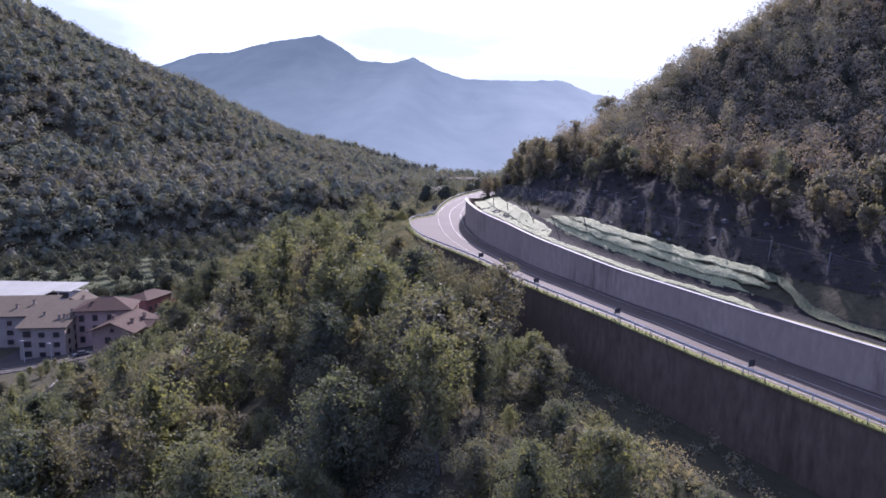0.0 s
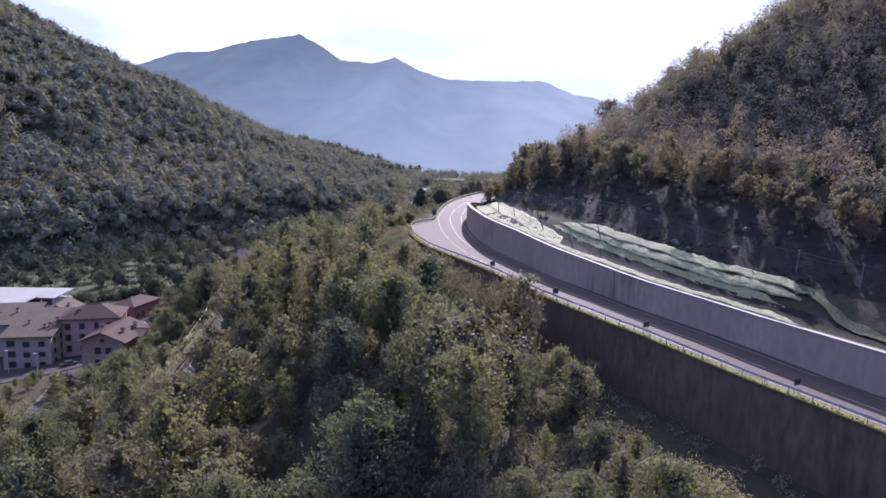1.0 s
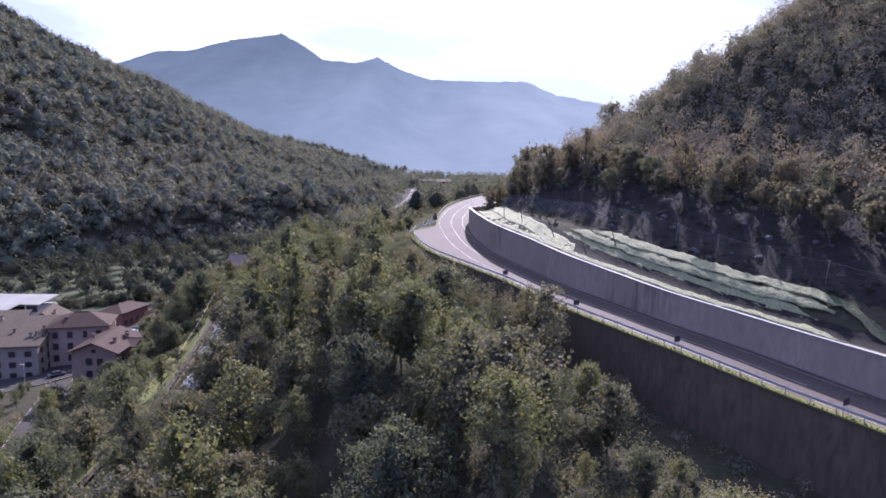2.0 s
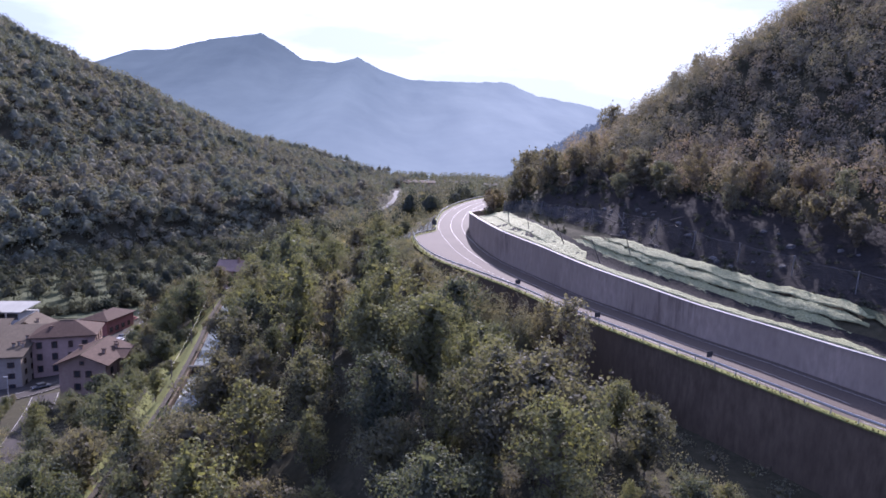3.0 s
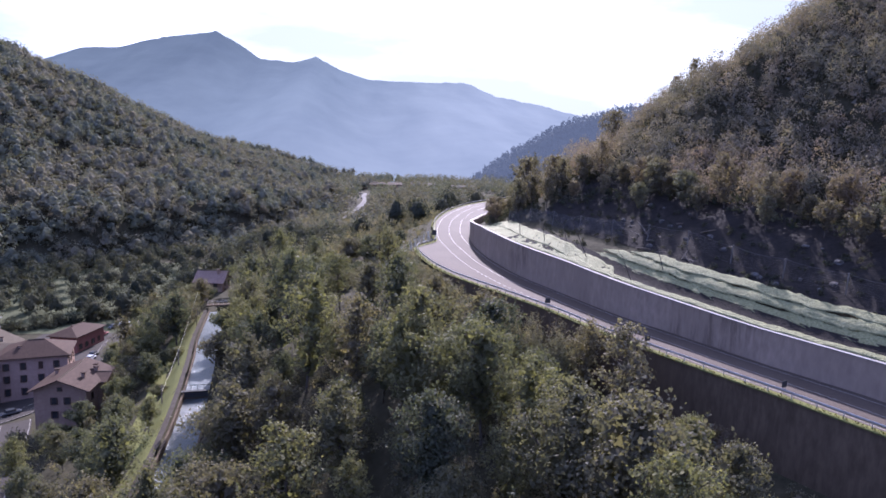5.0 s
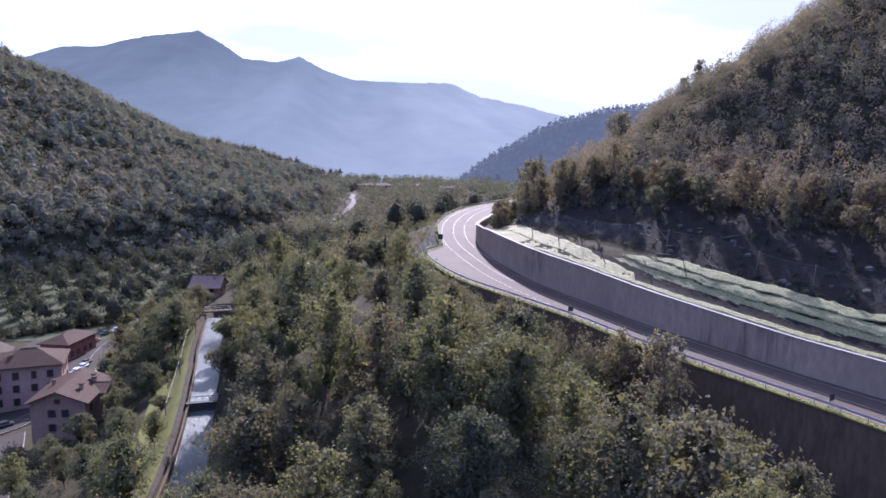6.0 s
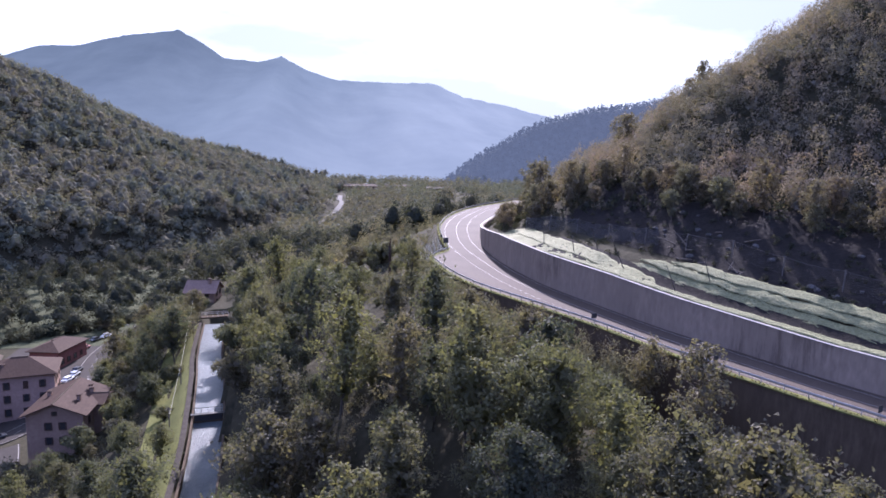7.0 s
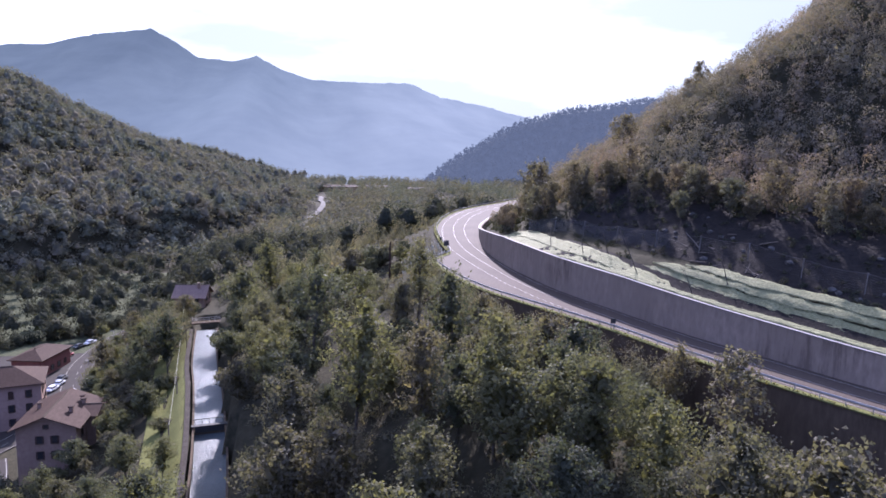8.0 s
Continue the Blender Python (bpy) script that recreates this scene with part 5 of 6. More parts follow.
# rough grass on the bare cut; its dark leaves stand in for hill shade
rng7 = np.random.default_rng(9)
hx, hy = rng7.uniform(5, 75, 9000), rng7.uniform(45, 185, 9000)
d_w, y_w = to_line(hx, hy, W_LINE)
hz = ground_z(hx, hy)
ok = (d_w > np.where(y_w > 140, 9.5, 13.2)) & (d_w < 26)
spots = [(x, y, z - 0.1, rng7.uniform(0.4, 1.3), rng7.uniform(0.4, 1.0)) for x, y, z in zip(hx[ok], hy[ok], hz[ok])][:420]
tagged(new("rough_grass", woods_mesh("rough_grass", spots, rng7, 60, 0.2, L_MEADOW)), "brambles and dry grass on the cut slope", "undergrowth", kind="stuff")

# ---- rock-fall fence ----
FENCE = spline([(13.5, 178), (17, 167), (21.5, 154), (26.5, 142), (31, 131), (34.8, 120.5), (40, 108), (46, 96), (52, 84), (58, 72)], 1.0)


def rockfall_fence():
    fence = thing("net_fence", Matrix(), "rusty wire-net fence on leaning steel posts across the slope", "fence")
    gz_ = ground_z(FENCE[:, 0], FENCE[:, 1])
    nr = normals(FENCE)
    post = mesh_from(box(-0.055, 0.055, -0.055, 0.055, -0.5, 3.0, 0.01), "post", M_NET)
    cap = mesh_from(box(-0.13, 0.13, -0.13, 0.13, 3.0, 3.12, 0.03), "cap", M_NET)
    for i in range(0, len(FENCE), 9):
        p, n = FENCE[i], nr[i]
        ob = part("post", post, None, fence)
        ob.matrix_basis = pose(p[0], p[1], gz_[i], 0, -7, math.degrees(math.atan2(n[1], n[0])))
        c = part("cap", cap, None, ob)
        if i % 27 == 0:
            a, b = Vector((0, 0, 3.0)), Vector((-2.4, 0.6, -0.6))
            v, f = tube([np.array(a), np.array((a + b) / 2), np.array(b)], [0.05, 0.05, 0.05], 5)
            part("strut", mesh_of("strut", v, f, M_WOOD), None, ob)
    # net: thin strands both ways, and a sagging top cable
    v, f = [], []
    m = 9
    sag = np.array([0.25 * math.sin(math.pi * ((i % 9) / 9)) for i in range(len(FENCE))])

    def strand(a, b, w):
        k = len(v)
        up = np.array([0, 0, w])
        if abs(b[2] - a[2]) > 0.2:
            t = np.array([b[0] - a[0], b[1] - a[1], 0])
            up = np.array([w, w, 0])
        v.extend([a - up, b - up, b + up, a + up])
        f.append((k, k + 1, k + 2, k + 3))

    def knot(i, h):
        return np.array([FENCE[i][0] - nr[i][0] * h * 0.12, FENCE[i][1] - nr[i][1] * h * 0.12, gz_[i] + h * (3.2 - sag[i]) / 3.2])

    for i in range(len(FENCE) - 1):
        for h in np.linspace(0.1, 2.95, m):
            strand(knot(i, h), knot(i + 1, h), 0.025 if h > 2.9 else 0.005)
        for h0, h1 in zip(np.linspace(0.1, 2.95, m)[:-1], np.linspace(0.1, 2.95, m)[1:]):
            strand(knot(i, h0), knot(i + 1, h1), 0.005)
            strand(knot(i + 1, h0), knot(i, h1), 0.005)
    part("net", mesh_of("net", v, f, M_NET), None, fence)
    # fine mesh hung on the far stretch
    far_ = [i for i in range(len(FENCE)) if FENCE[i][1] > 141]
    v = [knot(i, h) + np.array([0, 0, 0.0]) for i in far_ for h in (0.0, 1.0, 2.0, 2.95)]
    f = [(4 * i + j, 4 * i + 4 + j, 4 * i + 5 + j, 4 * i + 1 + j) for i in range(len(far_) - 1) for j in range(3)]
    part("fine_mesh", mesh_of("fine_mesh", v, f, M_MESH), None, fence, "grey fine-meshed netting")
    return fence


rockfall_fence()


# ---- rocks and felled wood on the cut ----
def boulder(x, y, z, r, seed):
    rng = np.random.default_rng(seed)
    bm = bmesh.new()
    bmesh.ops.create_icosphere(bm, subdivisions=2, radius=r)
    for vtx in bm.verts:
        vtx.co *= rng.uniform(0.72, 1.12)
        vtx.co.z *= 0.75
    ob = part("boulder", mesh_from(bm, "boulder", M_ROCK), None, None)
    ob.matrix_basis = pose(x, y, z, 0, 0, seed * 31)
    return tagged(ob, "angular pale grey boulder on the slope", "rock", "boulders")


rng8 = np.random.default_rng(12)
for i in range(26):
    y = rng8.uniform(100, 150)
    wx = float(np.interp(y, [p[1] for p in WALL], [p[0] for p in WALL]))
    x = wx + rng8.uniform(15, 27)
    boulder(x, y, float(ground_z(np.array([x]), np.array([y]))[0]) + 0.05, rng8.uniform(0.25, 0.7), i)
for i in range(16):
    y = rng8.uniform(118, 142)
    wx = float(np.interp(y, [p[1] for p in WALL], [p[0] for p in WALL]))
    x = wx + rng8.uniform(14, 24)
    z = float(ground_z(np.array([x]), np.array([y]))[0])
    L = rng8.uniform(1.6, 4.0)
    v, f = tube([np.array([0, 0, 0.0]), np.array([L / 2, 0, 0.08]), np.array([L, 0.1, 0.1])], [0.11, 0.09, 0.05], 6)
    ob = part("felled_branch", mesh_of("felled_branch", v, f, M_WOOD), None, None)
    ob.matrix_basis = pose(x, y, z + 0.12, 0, rng8.uniform(-40, 10), rng8.uniform(0, 360))
    tagged(ob, "bleached felled branch lying on the slope", "branch", "felled branches")


def dead_pole(x, y, lean_x, lean_y, h):
    """A bare sapling leaning at the edge of the mats."""
    z = float(ground_z(np.array([x]), np.array([y]))[0])
    v, f = tube([np.array([0, 0, -0.3]), np.array([lean_x * h / 2, lean_y * h / 2, h / 2]), np.array([lean_x * h, lean_y * h, h])], [0.09, 0.07, 0.03], 5)
    for k in range(4):
        b = np.array([lean_x, lean_y, 1.0]) * h * (0.4 + 0.15 * k)
        tv, tf = tube([b, b + np.array([0.5 * (-1) ** k, 0.2, 0.6]), b + np.array([0.8 * (-1) ** k, 0.3, 1.2])], [0.03, 0.02, 0.01], 4)
        f += [tuple(len(v) + q for q in face) for face in tf]
        v += tv
    ob = part("bare_sapling", mesh_of("bare_sapling", v, f, M_BARK), None, None)
    ob.matrix_basis = pose(x, y, z)
    return tagged(ob, "bare leaning sapling at the top of the wall", "sapling", "bare saplings")


for x, y, lx, ly, h in ((12.0, 160, -0.1, 0.0, 4.5), (14.5, 150, -0.15, 0.05, 4.0), (19, 137.5, -0.45, 0.1, 7.5), (22.5, 126, -0.4, 0.1, 4.5), (18, 147, -0.3, 0.1, 4.0), (27, 124, -0.3, 0.1, 5.0)):
    dead_pole(x, y, lx, ly, h)

def dead_trunk(x, y, h):
    z = float(ground_z(np.array([x]), np.array([y]))[0])
    v, f = tube([np.array([0, 0, -0.4]), np.array([0.1, 0, h * 0.4]), np.array([0.05, 0.1, h * 0.8]), np.array([0.2, 0.05, h])], [0.34, 0.3, 0.24, 0.1], 7)
    for k in range(6):
        b_ = np.array([0.08, 0.05, h * (0.45 + 0.08 * k)])
        o_ = np.array([math.cos(k * 2.1), math.sin(k * 2.1), 0.5])
        tv, tf = tube([b_, b_ + o_ * 0.5, b_ + o_ * (0.8 + 0.1 * k)], [0.1, 0.07, 0.03], 4)
        f += [tuple(len(v) + q for q in face) for face in tf]
        v += tv
    ob = part("dead_trunk", mesh_of("dead_trunk", v, f, M_SHUTTER, smooth=True), None, None)
    ob.matrix_basis = pose(x, y, z)
    return tagged(ob, "dark dead trunk with broken stubs on the slope", "tree trunk")


dead_trunk(-16.3, 187.5, 48.2 - float(ground_z(np.array([-16.3]), np.array([187.5]))[0]))
# young plantation beside the lay-by: staked tree guards
stake = mesh_from(box(-0.06, 0.06, -0.06, 0.06, -0.2, 1.15, 0.015), "stake", M_STAKE)
for i in range(9):
    for j in range(11):
        x, y = -4.2 - 1.15 * i + rng8.normal(0, 0.12) + 0.12 * j, 185.5 + 1.5 * j + rng8.normal(0, 0.15) - 0.35 * i
        dr_, _ = to_line(np.array([x]), np.array([y]), R_LINE)
        if dr_[0] > -1.2:
            continue
        z = float(ground_z(np.array([x]), np.array([y]))[0])
        ob = part("tree_guard", stake, None, None)
        ob.matrix_basis = pose(x, y, z, rng8.normal(0, 4), rng8.normal(0, 4), rng8.uniform(0, 90))
        tagged(ob, "pale tree guard stake in a young plantation", "stake", "tree guards")
# ---- canal ----
k_all = spline(CANAL[:9], 2.0)
k_low, k_high = k_all[k_all[:, 1] <= WEIR_Y + 1], k_all[k_all[:, 1] >= WEIR_Y]
half = 2.55
for nm, ln, lvl, lab, wet in (("water_lower", k_low, WATER_LOW, "rippled glittering canal water below the weir", M_WATER_LOW), ("water_upper", k_high, WATER_HIGH, "smooth pale canal water above the weir", M_WATER)):
    tagged(new(nm, ribbon(offset(ln, -half), offset(ln, half), lambda x, y, l=lvl: l, wet, nm)), lab, "water", kind="structure")
for side, nm in ((-1, "wall_canal_west"), (1, "wall_canal_east")):
    ln = offset(k_all, side * half)
    tagged(new(nm, wall_strip(ln, lambda y: 20.35, lambda y: 15.0, 0.35, nm, M_OLD_CONCRETE, side)), "weathered concrete side wall of the canal", "wall", kind="structure")


def weir(x, y):
    ob = thing("weir", pose(x, y, 0, 0, 0, 8), "concrete weir with a dark beam and handrail across the canal", "weir")
    part("sill", mesh_from(box(-half - 0.05, half + 0.05, -0.25, 0.25, 15.5, 19.75, 0.04), "sill", M_OLD_CONCRETE), None, ob)
    part("walkway", mesh_from(box(-half - 0.5, half + 0.5, -0.6, 0.3, 20.58, 20.78, 0.03), "walkway", M_DARK_STEEL), None, ob)
    for k in range(5):
        u = -half + 0.2 + k * (2 * half - 0.4) / 4
        part("rail_post", mesh_from(box(u - 0.035, u + 0.035, 0.2, 0.27, 20.7, 21.75), "rail_post", M_DARK_STEEL), None, ob)
    part("handrail", mesh_from(box(-half - 0.2, half + 0.2, 0.2, 0.27, 21.7, 21.78), "handrail", M_DARK_STEEL), None, ob)
    part("gate", mesh_from(box(-half + 0.1, half - 0.1, -0.32, -0.26, 19.5, 20.6), "gate", M_DARK_STEEL), None, ob)
    return ob


weir(-52.8, WEIR_Y)


def footbridge(x, y):
    ob = thing("footbridge", pose(x, y, 0, 0, 0, 12), "small grey concrete footbridge with rails over the canal", "bridge")
    part("deck", mesh_from(box(-half - 1.4, half + 1.4, -1.1, 1.1, 20.58, 20.95, 0.05), "deck", M_OLD_CONCRETE), None, ob)
    for yy in (-1.0, 1.0):
        part("handrail", mesh_from(box(-half - 1.2, half + 1.2, yy - 0.04, yy + 0.04, 21.85, 21.95), "handrail", M_STEEL), None, ob)
        for k in range(6):
            u = -half - 1 + k * (2 * half + 2) / 5
            part("rail_post", mesh_from(box(u - 0.035, u + 0.035, yy - 0.035, yy + 0.035, 20.9, 21.9), "rail_post", M_STEEL), None, ob)
    return ob


footbridge(-61.2, 226.5)
# towpath and lawn on the valley side
tow = spline(CANAL[:9], 2.5)


def draped(name, line, d0, d1, mat, label, category, lift, steps=6):
    nr = normals(line)
    u = np.linspace(d0, d1, steps)
    X, Y = line[:, 0][:, None] + nr[:, 0][:, None] * u, line[:, 1][:, None] + nr[:, 1][:, None] * u
    Z = ground_z(X.ravel(), Y.ravel()) + lift
    n, m = X.shape
    f = [(i * m + j, (i + 1) * m + j, (i + 1) * m + j + 1, i * m + j + 1) for i in range(n - 1) for j in range(m - 1)]
    return tagged(new(name, mesh_of(name, np.stack([X.ravel(), Y.ravel(), Z], 1), f, mat, smooth=True)), label, category, kind="structure")


draped("ground_bank", tow, -11.5, -3.9, M_GRASS, "sunlit grassy bank beside the canal", "grass", 0.12, 8)
draped("pavement_towpath", tow, -4.3, -3.35, M_DIRT, "narrow worn path along the canal edge", "path", 0.2, 4)


def wooden_pole(x, y, h):
    z = float(ground_z(np.array([x]), np.array([y]))[0])
    ob = thing("utility_pole", pose(x, y, z), "weathered wooden pole on the grassy bank", "pole", "poles")
    v, f = tube([np.array([0, 0, -0.4]), np.array([0.02, 0, h * 0.5]), np.array([0.03, 0.02, h])], [0.14, 0.12, 0.10], 7)
    part("shaft", mesh_of("shaft", v, f, M_WOOD, smooth=True), None, ob)
    part("crossarm", mesh_from(box(-0.5, 0.5, -0.05, 0.05, h - 0.45, h - 0.33), "crossarm", M_WOOD), None, ob)
    return ob


for x, y, h in ((-59.8, 155.0, 4.0), (-61.5, 176, 4.0), (-63.5, 205, 5.0)):
    wooden_pole(x, y, h)


def cable(a, b, sag, label):
    a, b = np.array(a), np.array(b)
    path = [a * (1 - u) + b * u - np.array([0, 0, sag * 4 * u * (1 - u)]) for u in np.linspace(0, 1, 15)]
    v, f = tube(path, [0.028] * 15, 4)
    return tagged(part("cable", mesh_of("cable", v, f, M_STAKE), None, None), label, "cable")


cable((-59.8, 155.0, 20.0), (-66.5, 225, 27.5), 1.2, "pale overhead cable strung along the bank")

# ---- village ----
def on_village(x, y):
    return float(village_z(x, y))


v_road = spline([(-156, 166), (-140, 171), (-125, 176.5), (-111, 181.5), (-102.5, 188.5), (-98, 199), (-94.3, 210), (-95.2, 224), (-99.5, 240), (-102, 257), (-101.5, 272), (-99.5, 287), (-95, 300), (-87, 322), (-78, 350)], 2.0)
px_, py_ = np.meshgrid(np.arange(-130, -88, 2.0), np.arange(150, 292, 2.0))
near_road, _ = to_line(px_.ravel(), py_.ravel(), v_road)
keep_ = (near_road < 3.8).reshape(px_.shape)
pz_ = village_z(px_, py_) + 0.1
nxp = px_.shape[1]
pf = [(j * nxp + i, j * nxp + i + 1, (j + 1) * nxp + i + 1, (j + 1) * nxp + i) for j in range(px_.shape[0] - 1) for i in range(nxp - 1) if keep_[j:j + 2, i:i + 2].all()]
tagged(new("pavement_village", mesh_of("pavement_village", np.stack([px_.ravel(), py_.ravel(), pz_.ravel()], 1), pf, M_OLD_ASPHALT)), "worn grey asphalt between the village houses", "pavement", kind="structure")
tagged(new("road_village", ribbon(offset(v_road, -3.4), offset(v_road, 3.4), lambda x, y: on_village(x, y) + 0.22, M_OLD_ASPHALT, "road_village", 0.3)), "two-lane asphalt village road", "road", kind="structure")
for o in (-3.1, 3.1):
    tagged(new("road_line_village", ribbon(offset(v_road, o - 0.06), offset(v_road, o + 0.06), lambda x, y: on_village(x, y) + 0.25, M_PAINT, "road_line_village")), "white painted edge line", "road marking", kind="structure")
s_ = np.concatenate([[0], np.cumsum(np.linalg.norm(np.diff(v_road, axis=0), axis=1))])
for g in np.arange(2, s_[-1] - 3, 6.0):
    q = [np.array([np.interp(u, s_, v_road[:, 0]), np.interp(u, s_, v_road[:, 1])]) for u in (g, g + 2.6)]
    d = (q[1] - q[0]) / np.linalg.norm(q[1] - q[0])
    n = np.array([d[1], -d[0]]) * 0.06
    tagged(new("road_line_village", mesh_of("road_line_village", [(*w_, on_village(*w_) + 0.27) for w_ in (q[0] - n, q[0] + n, q[1] + n, q[1] - n)], [(0, 1, 2, 3)], M_PAINT)), "white painted dash", "road marking", kind="structure")
branch = spline([(-78, 118), (-84, 135), (-90, 155), (-95.5, 172), (-100, 184)], 2.0)
tagged(new("road_branch", ribbon(offset(branch, -3.2), offset(branch, 3.2), lambda x, y: max(on_village(x, y), float(ground_z(np.array([x]), np.array([y]))[0])) + 0.17, M_OLD_ASPHALT, "road_branch", 0.3)), "asphalt side road joining the village road", "road", kind="structure")
for o in (-2.9, 2.9):
    tagged(new("road_line_branch", ribbon(offset(branch, o - 0.06), offset(branch, o + 0.06), lambda x, y: max(on_village(x, y), float(ground_z(np.array([x]), np.array([y]))[0])) + 0.2, M_PAINT, "road_line_branch")), "white painted edge line", "road marking", kind="structure")
lawn_from = int(np.argmin(np.hypot(v_road[:, 0] + 101.2, v_road[:, 1] - 275.2)))
draped("ground_lawn", v_road[lawn_from:lawn_from + 20], -16, -4.2, M_GRASS, "mown green lawn beside the village road", "grass", 0.14)


def roofed(top_faces, verts, thick, name, mat):
    """A roof slab from its upper faces."""
    n = len(verts)
    v = [tuple(p) for p in verts] + [(p[0], p[1], p[2] - thick) for p in verts]
    f = [tuple(q) for q in top_faces] + [tuple(n + i for i in reversed(q)) for q in top_faces]
    edges = {}
    for q in top_faces:
        for a, b in zip(q, list(q[1:]) + [q[0]]):
            edges[(a, b)] = 1
    for a, b in edges:
        if (b, a) not in edges:
            f.append((b, a, n + a, n + b))
    return mesh_of(name, v, f, mat)


def window(parent, x, y, z, w, h, turn, shut=False):
    """Window in a wall: glass set in a frame, sill, and shutters folded back or closed."""
    win = part("window", mesh_from(box(-w / 2, w / 2, -0.06, 0.05, 0, h, 0.01), "window", M_SHUTTER), None, parent)
    win.matrix_basis = pose(x, y, z, 0, 0, turn)
    part("pane", mesh_from(box(-w / 2 + 0.08, w / 2 - 0.08, -0.075, -0.02, 0.08, h - 0.08), "pane", M_PANE), None, win)
    part("sill", mesh_from(box(-w / 2 - 0.1, w / 2 + 0.1, -0.18, 0.02, -0.1, 0.0, 0.01), "sill", M_OLD_CONCRETE), None, win)
    if shut:
        part("shutter", mesh_from(box(-w / 2, w / 2, -0.12, -0.08, 0.02, h - 0.02), "shutter", M_SHUTTER), None, win)
    else:
        for s in (-1, 1):
            part("shutter", mesh_from(box(*sorted((s * w / 2, s * w * 0.68)), -0.11, -0.065, 0.0, h), "shutter", M_SHUTTER), None, win)


def house(x, y, turn, w, d, base, eave, ridge, roof, wall_mat, roof_mat, label, fronts, chimneys=(), over=0.8):
    """roof: 'along' the depth, 'across' it, 'hip' or 'shed'. fronts: side, columns, sill heights, width, height."""
    ob = thing("house", pose(x, y, base, 0, 0, turn), label, "house", "village houses")
    H, R = eave - base, ridge - base
    wv = [(0, 0, -1.5), (w, 0, -1.5), (w, d, -1.5), (0, d, -1.5), (0, 0, H), (w, 0, H), (w, d, H), (0, d, H)]
    wf = [(0, 1, 5, 4), (1, 2, 6, 5), (2, 3, 7, 6), (3, 0, 4, 7), (4, 5, 6, 7)]
    if roof == "along":
        wv += [(w / 2, 0, R - 0.15), (w / 2, d, R - 0.15)]
        wf += [(4, 5, 8), (6, 7, 9)]
        k = (R - H) / (w / 2)
        tv = [(-over, -over, H - k * over), (w / 2, -over, R), (w / 2, d + over, R), (-over, d + over, H - k * over), (w + over, -over, H - k * over), (w + over, d + over, H - k * over)]
        tf = [(0, 1, 2, 3), (1, 4, 5, 2)]
    elif roof == "across":
        wv += [(0, d / 2, R - 0.15), (w, d / 2, R - 0.15)]
        wf += [(7, 4, 8), (5, 6, 9)]
        k = (R - H) / (d / 2)
        tv = [(-over, -over, H - k * over), (w + over, -over, H - k * over), (w + over, d / 2, R), (-over, d / 2, R), (w + over, d + over, H - k * over), (-over, d + over, H - k * over)]
        tf = [(0, 1, 2, 3), (3, 2, 4, 5)]
    elif roof == "hip":
        a = min(w, d) / 2
        if w >= d:
            r0, r1 = (a, d / 2, R), (w - a, d / 2, R)
            tf = [(0, 1, 5, 4), (1, 2, 5), (2, 3, 4, 5), (3, 0, 4)]
        else:
            r0, r1 = (w / 2, a, R), (w / 2, d - a, R)
            tf = [(0, 1, 4), (1, 2, 5, 4), (2, 3, 5), (3, 0, 4, 5)]
        tv = [(-over, -over, H - 0.2), (w + over, -over, H - 0.2), (w + over, d + over, H - 0.2), (-over, d + over, H - 0.2), r0, r1]
    else:
        tv = [(-over, -over, H - 0.1), (w + over, -over, H - 0.1), (w + over, d + over, R), (-over, d + over, R)]
        tf = [(0, 1, 2, 3)]
        wv[6], wv[7] = (w, d, R - 0.2), (0, d, R - 0.2)
    part("wall", mesh_of("wall", wv, wf, wall_mat), None, ob)
    tv = [(a, b, c + 0.22) for a, b, c in tv]
    part("roof", roofed(tf, tv, 0.2, "roof", roof_mat), None, ob)
    if roof in ("along", "across", "hip"):
        rd = [p for p in tv if abs(p[2] - R - 0.22) < 0.01]
        if len(rd) == 2:
            v, f = tube([np.array(rd[0]), np.array(rd[1])], [0.13, 0.13], 6)
            part("ridge_cap", mesh_of("ridge_cap", v, f, M_ROOF_GREY), None, ob)
    for side, cols, sills, ww, hh in fronts:
        for i, u in enumerate(cols):
            for j, s in enumerate(sills):
                shut = (i * 3 + j * 5) % 7 == 2
                if side == "front":
                    window(ob, u, -0.02, s, ww, hh, 0, shut)
                elif side == "right":
                    window(ob, w + 0.02, u, s, ww, hh, 90, shut)
                else:
                    window(ob, -0.02, u, s, ww, hh, -90, shut)
    for cx_, cy_, ch in chimneys:
        ch_ob = part("chimney", mesh_from(box(cx_ - 0.35, cx_ + 0.35, cy_ - 0.35, cy_ + 0.35, H, ch, 0.02), "chimney", wall_mat), None, ob)
        part("cowl", mesh_from(box(cx_ - 0.5, cx_ + 0.5, cy_ - 0.5, cy_ + 0.5, ch, ch + 0.16, 0.02), "cowl", M_SHUTTER), None, ch_ob)
    return ob


house(-88.4, 166.8, -1, 10.4, 14.0, 6.2, 17.0, 19.1, "along", M_OCHRE, M_ROOF_BROWN, "ochre three-storey house with a brown tiled gable roof",
      [("front", (4.0, 6.6), (1.2, 4.6, 7.6), 1.1, 1.5), ("front", (5.2,), (10.5,), 0.8, 0.8), ("right", (3.0, 7.0, 11), (4.2, 7.6), 1.1, 1.5)], ((8.3, 4.5, 12.9), (1.6, 8.0, 12.6), (9.2, 9.5, 12.6), (8.6, 10.8, 12.8)), 1.0)
house(-79.2, 172.5, -1, 3.0, 6.5, 6.2, 16.6, 17.6, "across", M_OCHRE, M_ROOF_BROWN, "projecting ochre stair wing with a small brown roof", [("right", (3.2,), (4.2, 7.6), 1.0, 1.5)], (), 0.6)
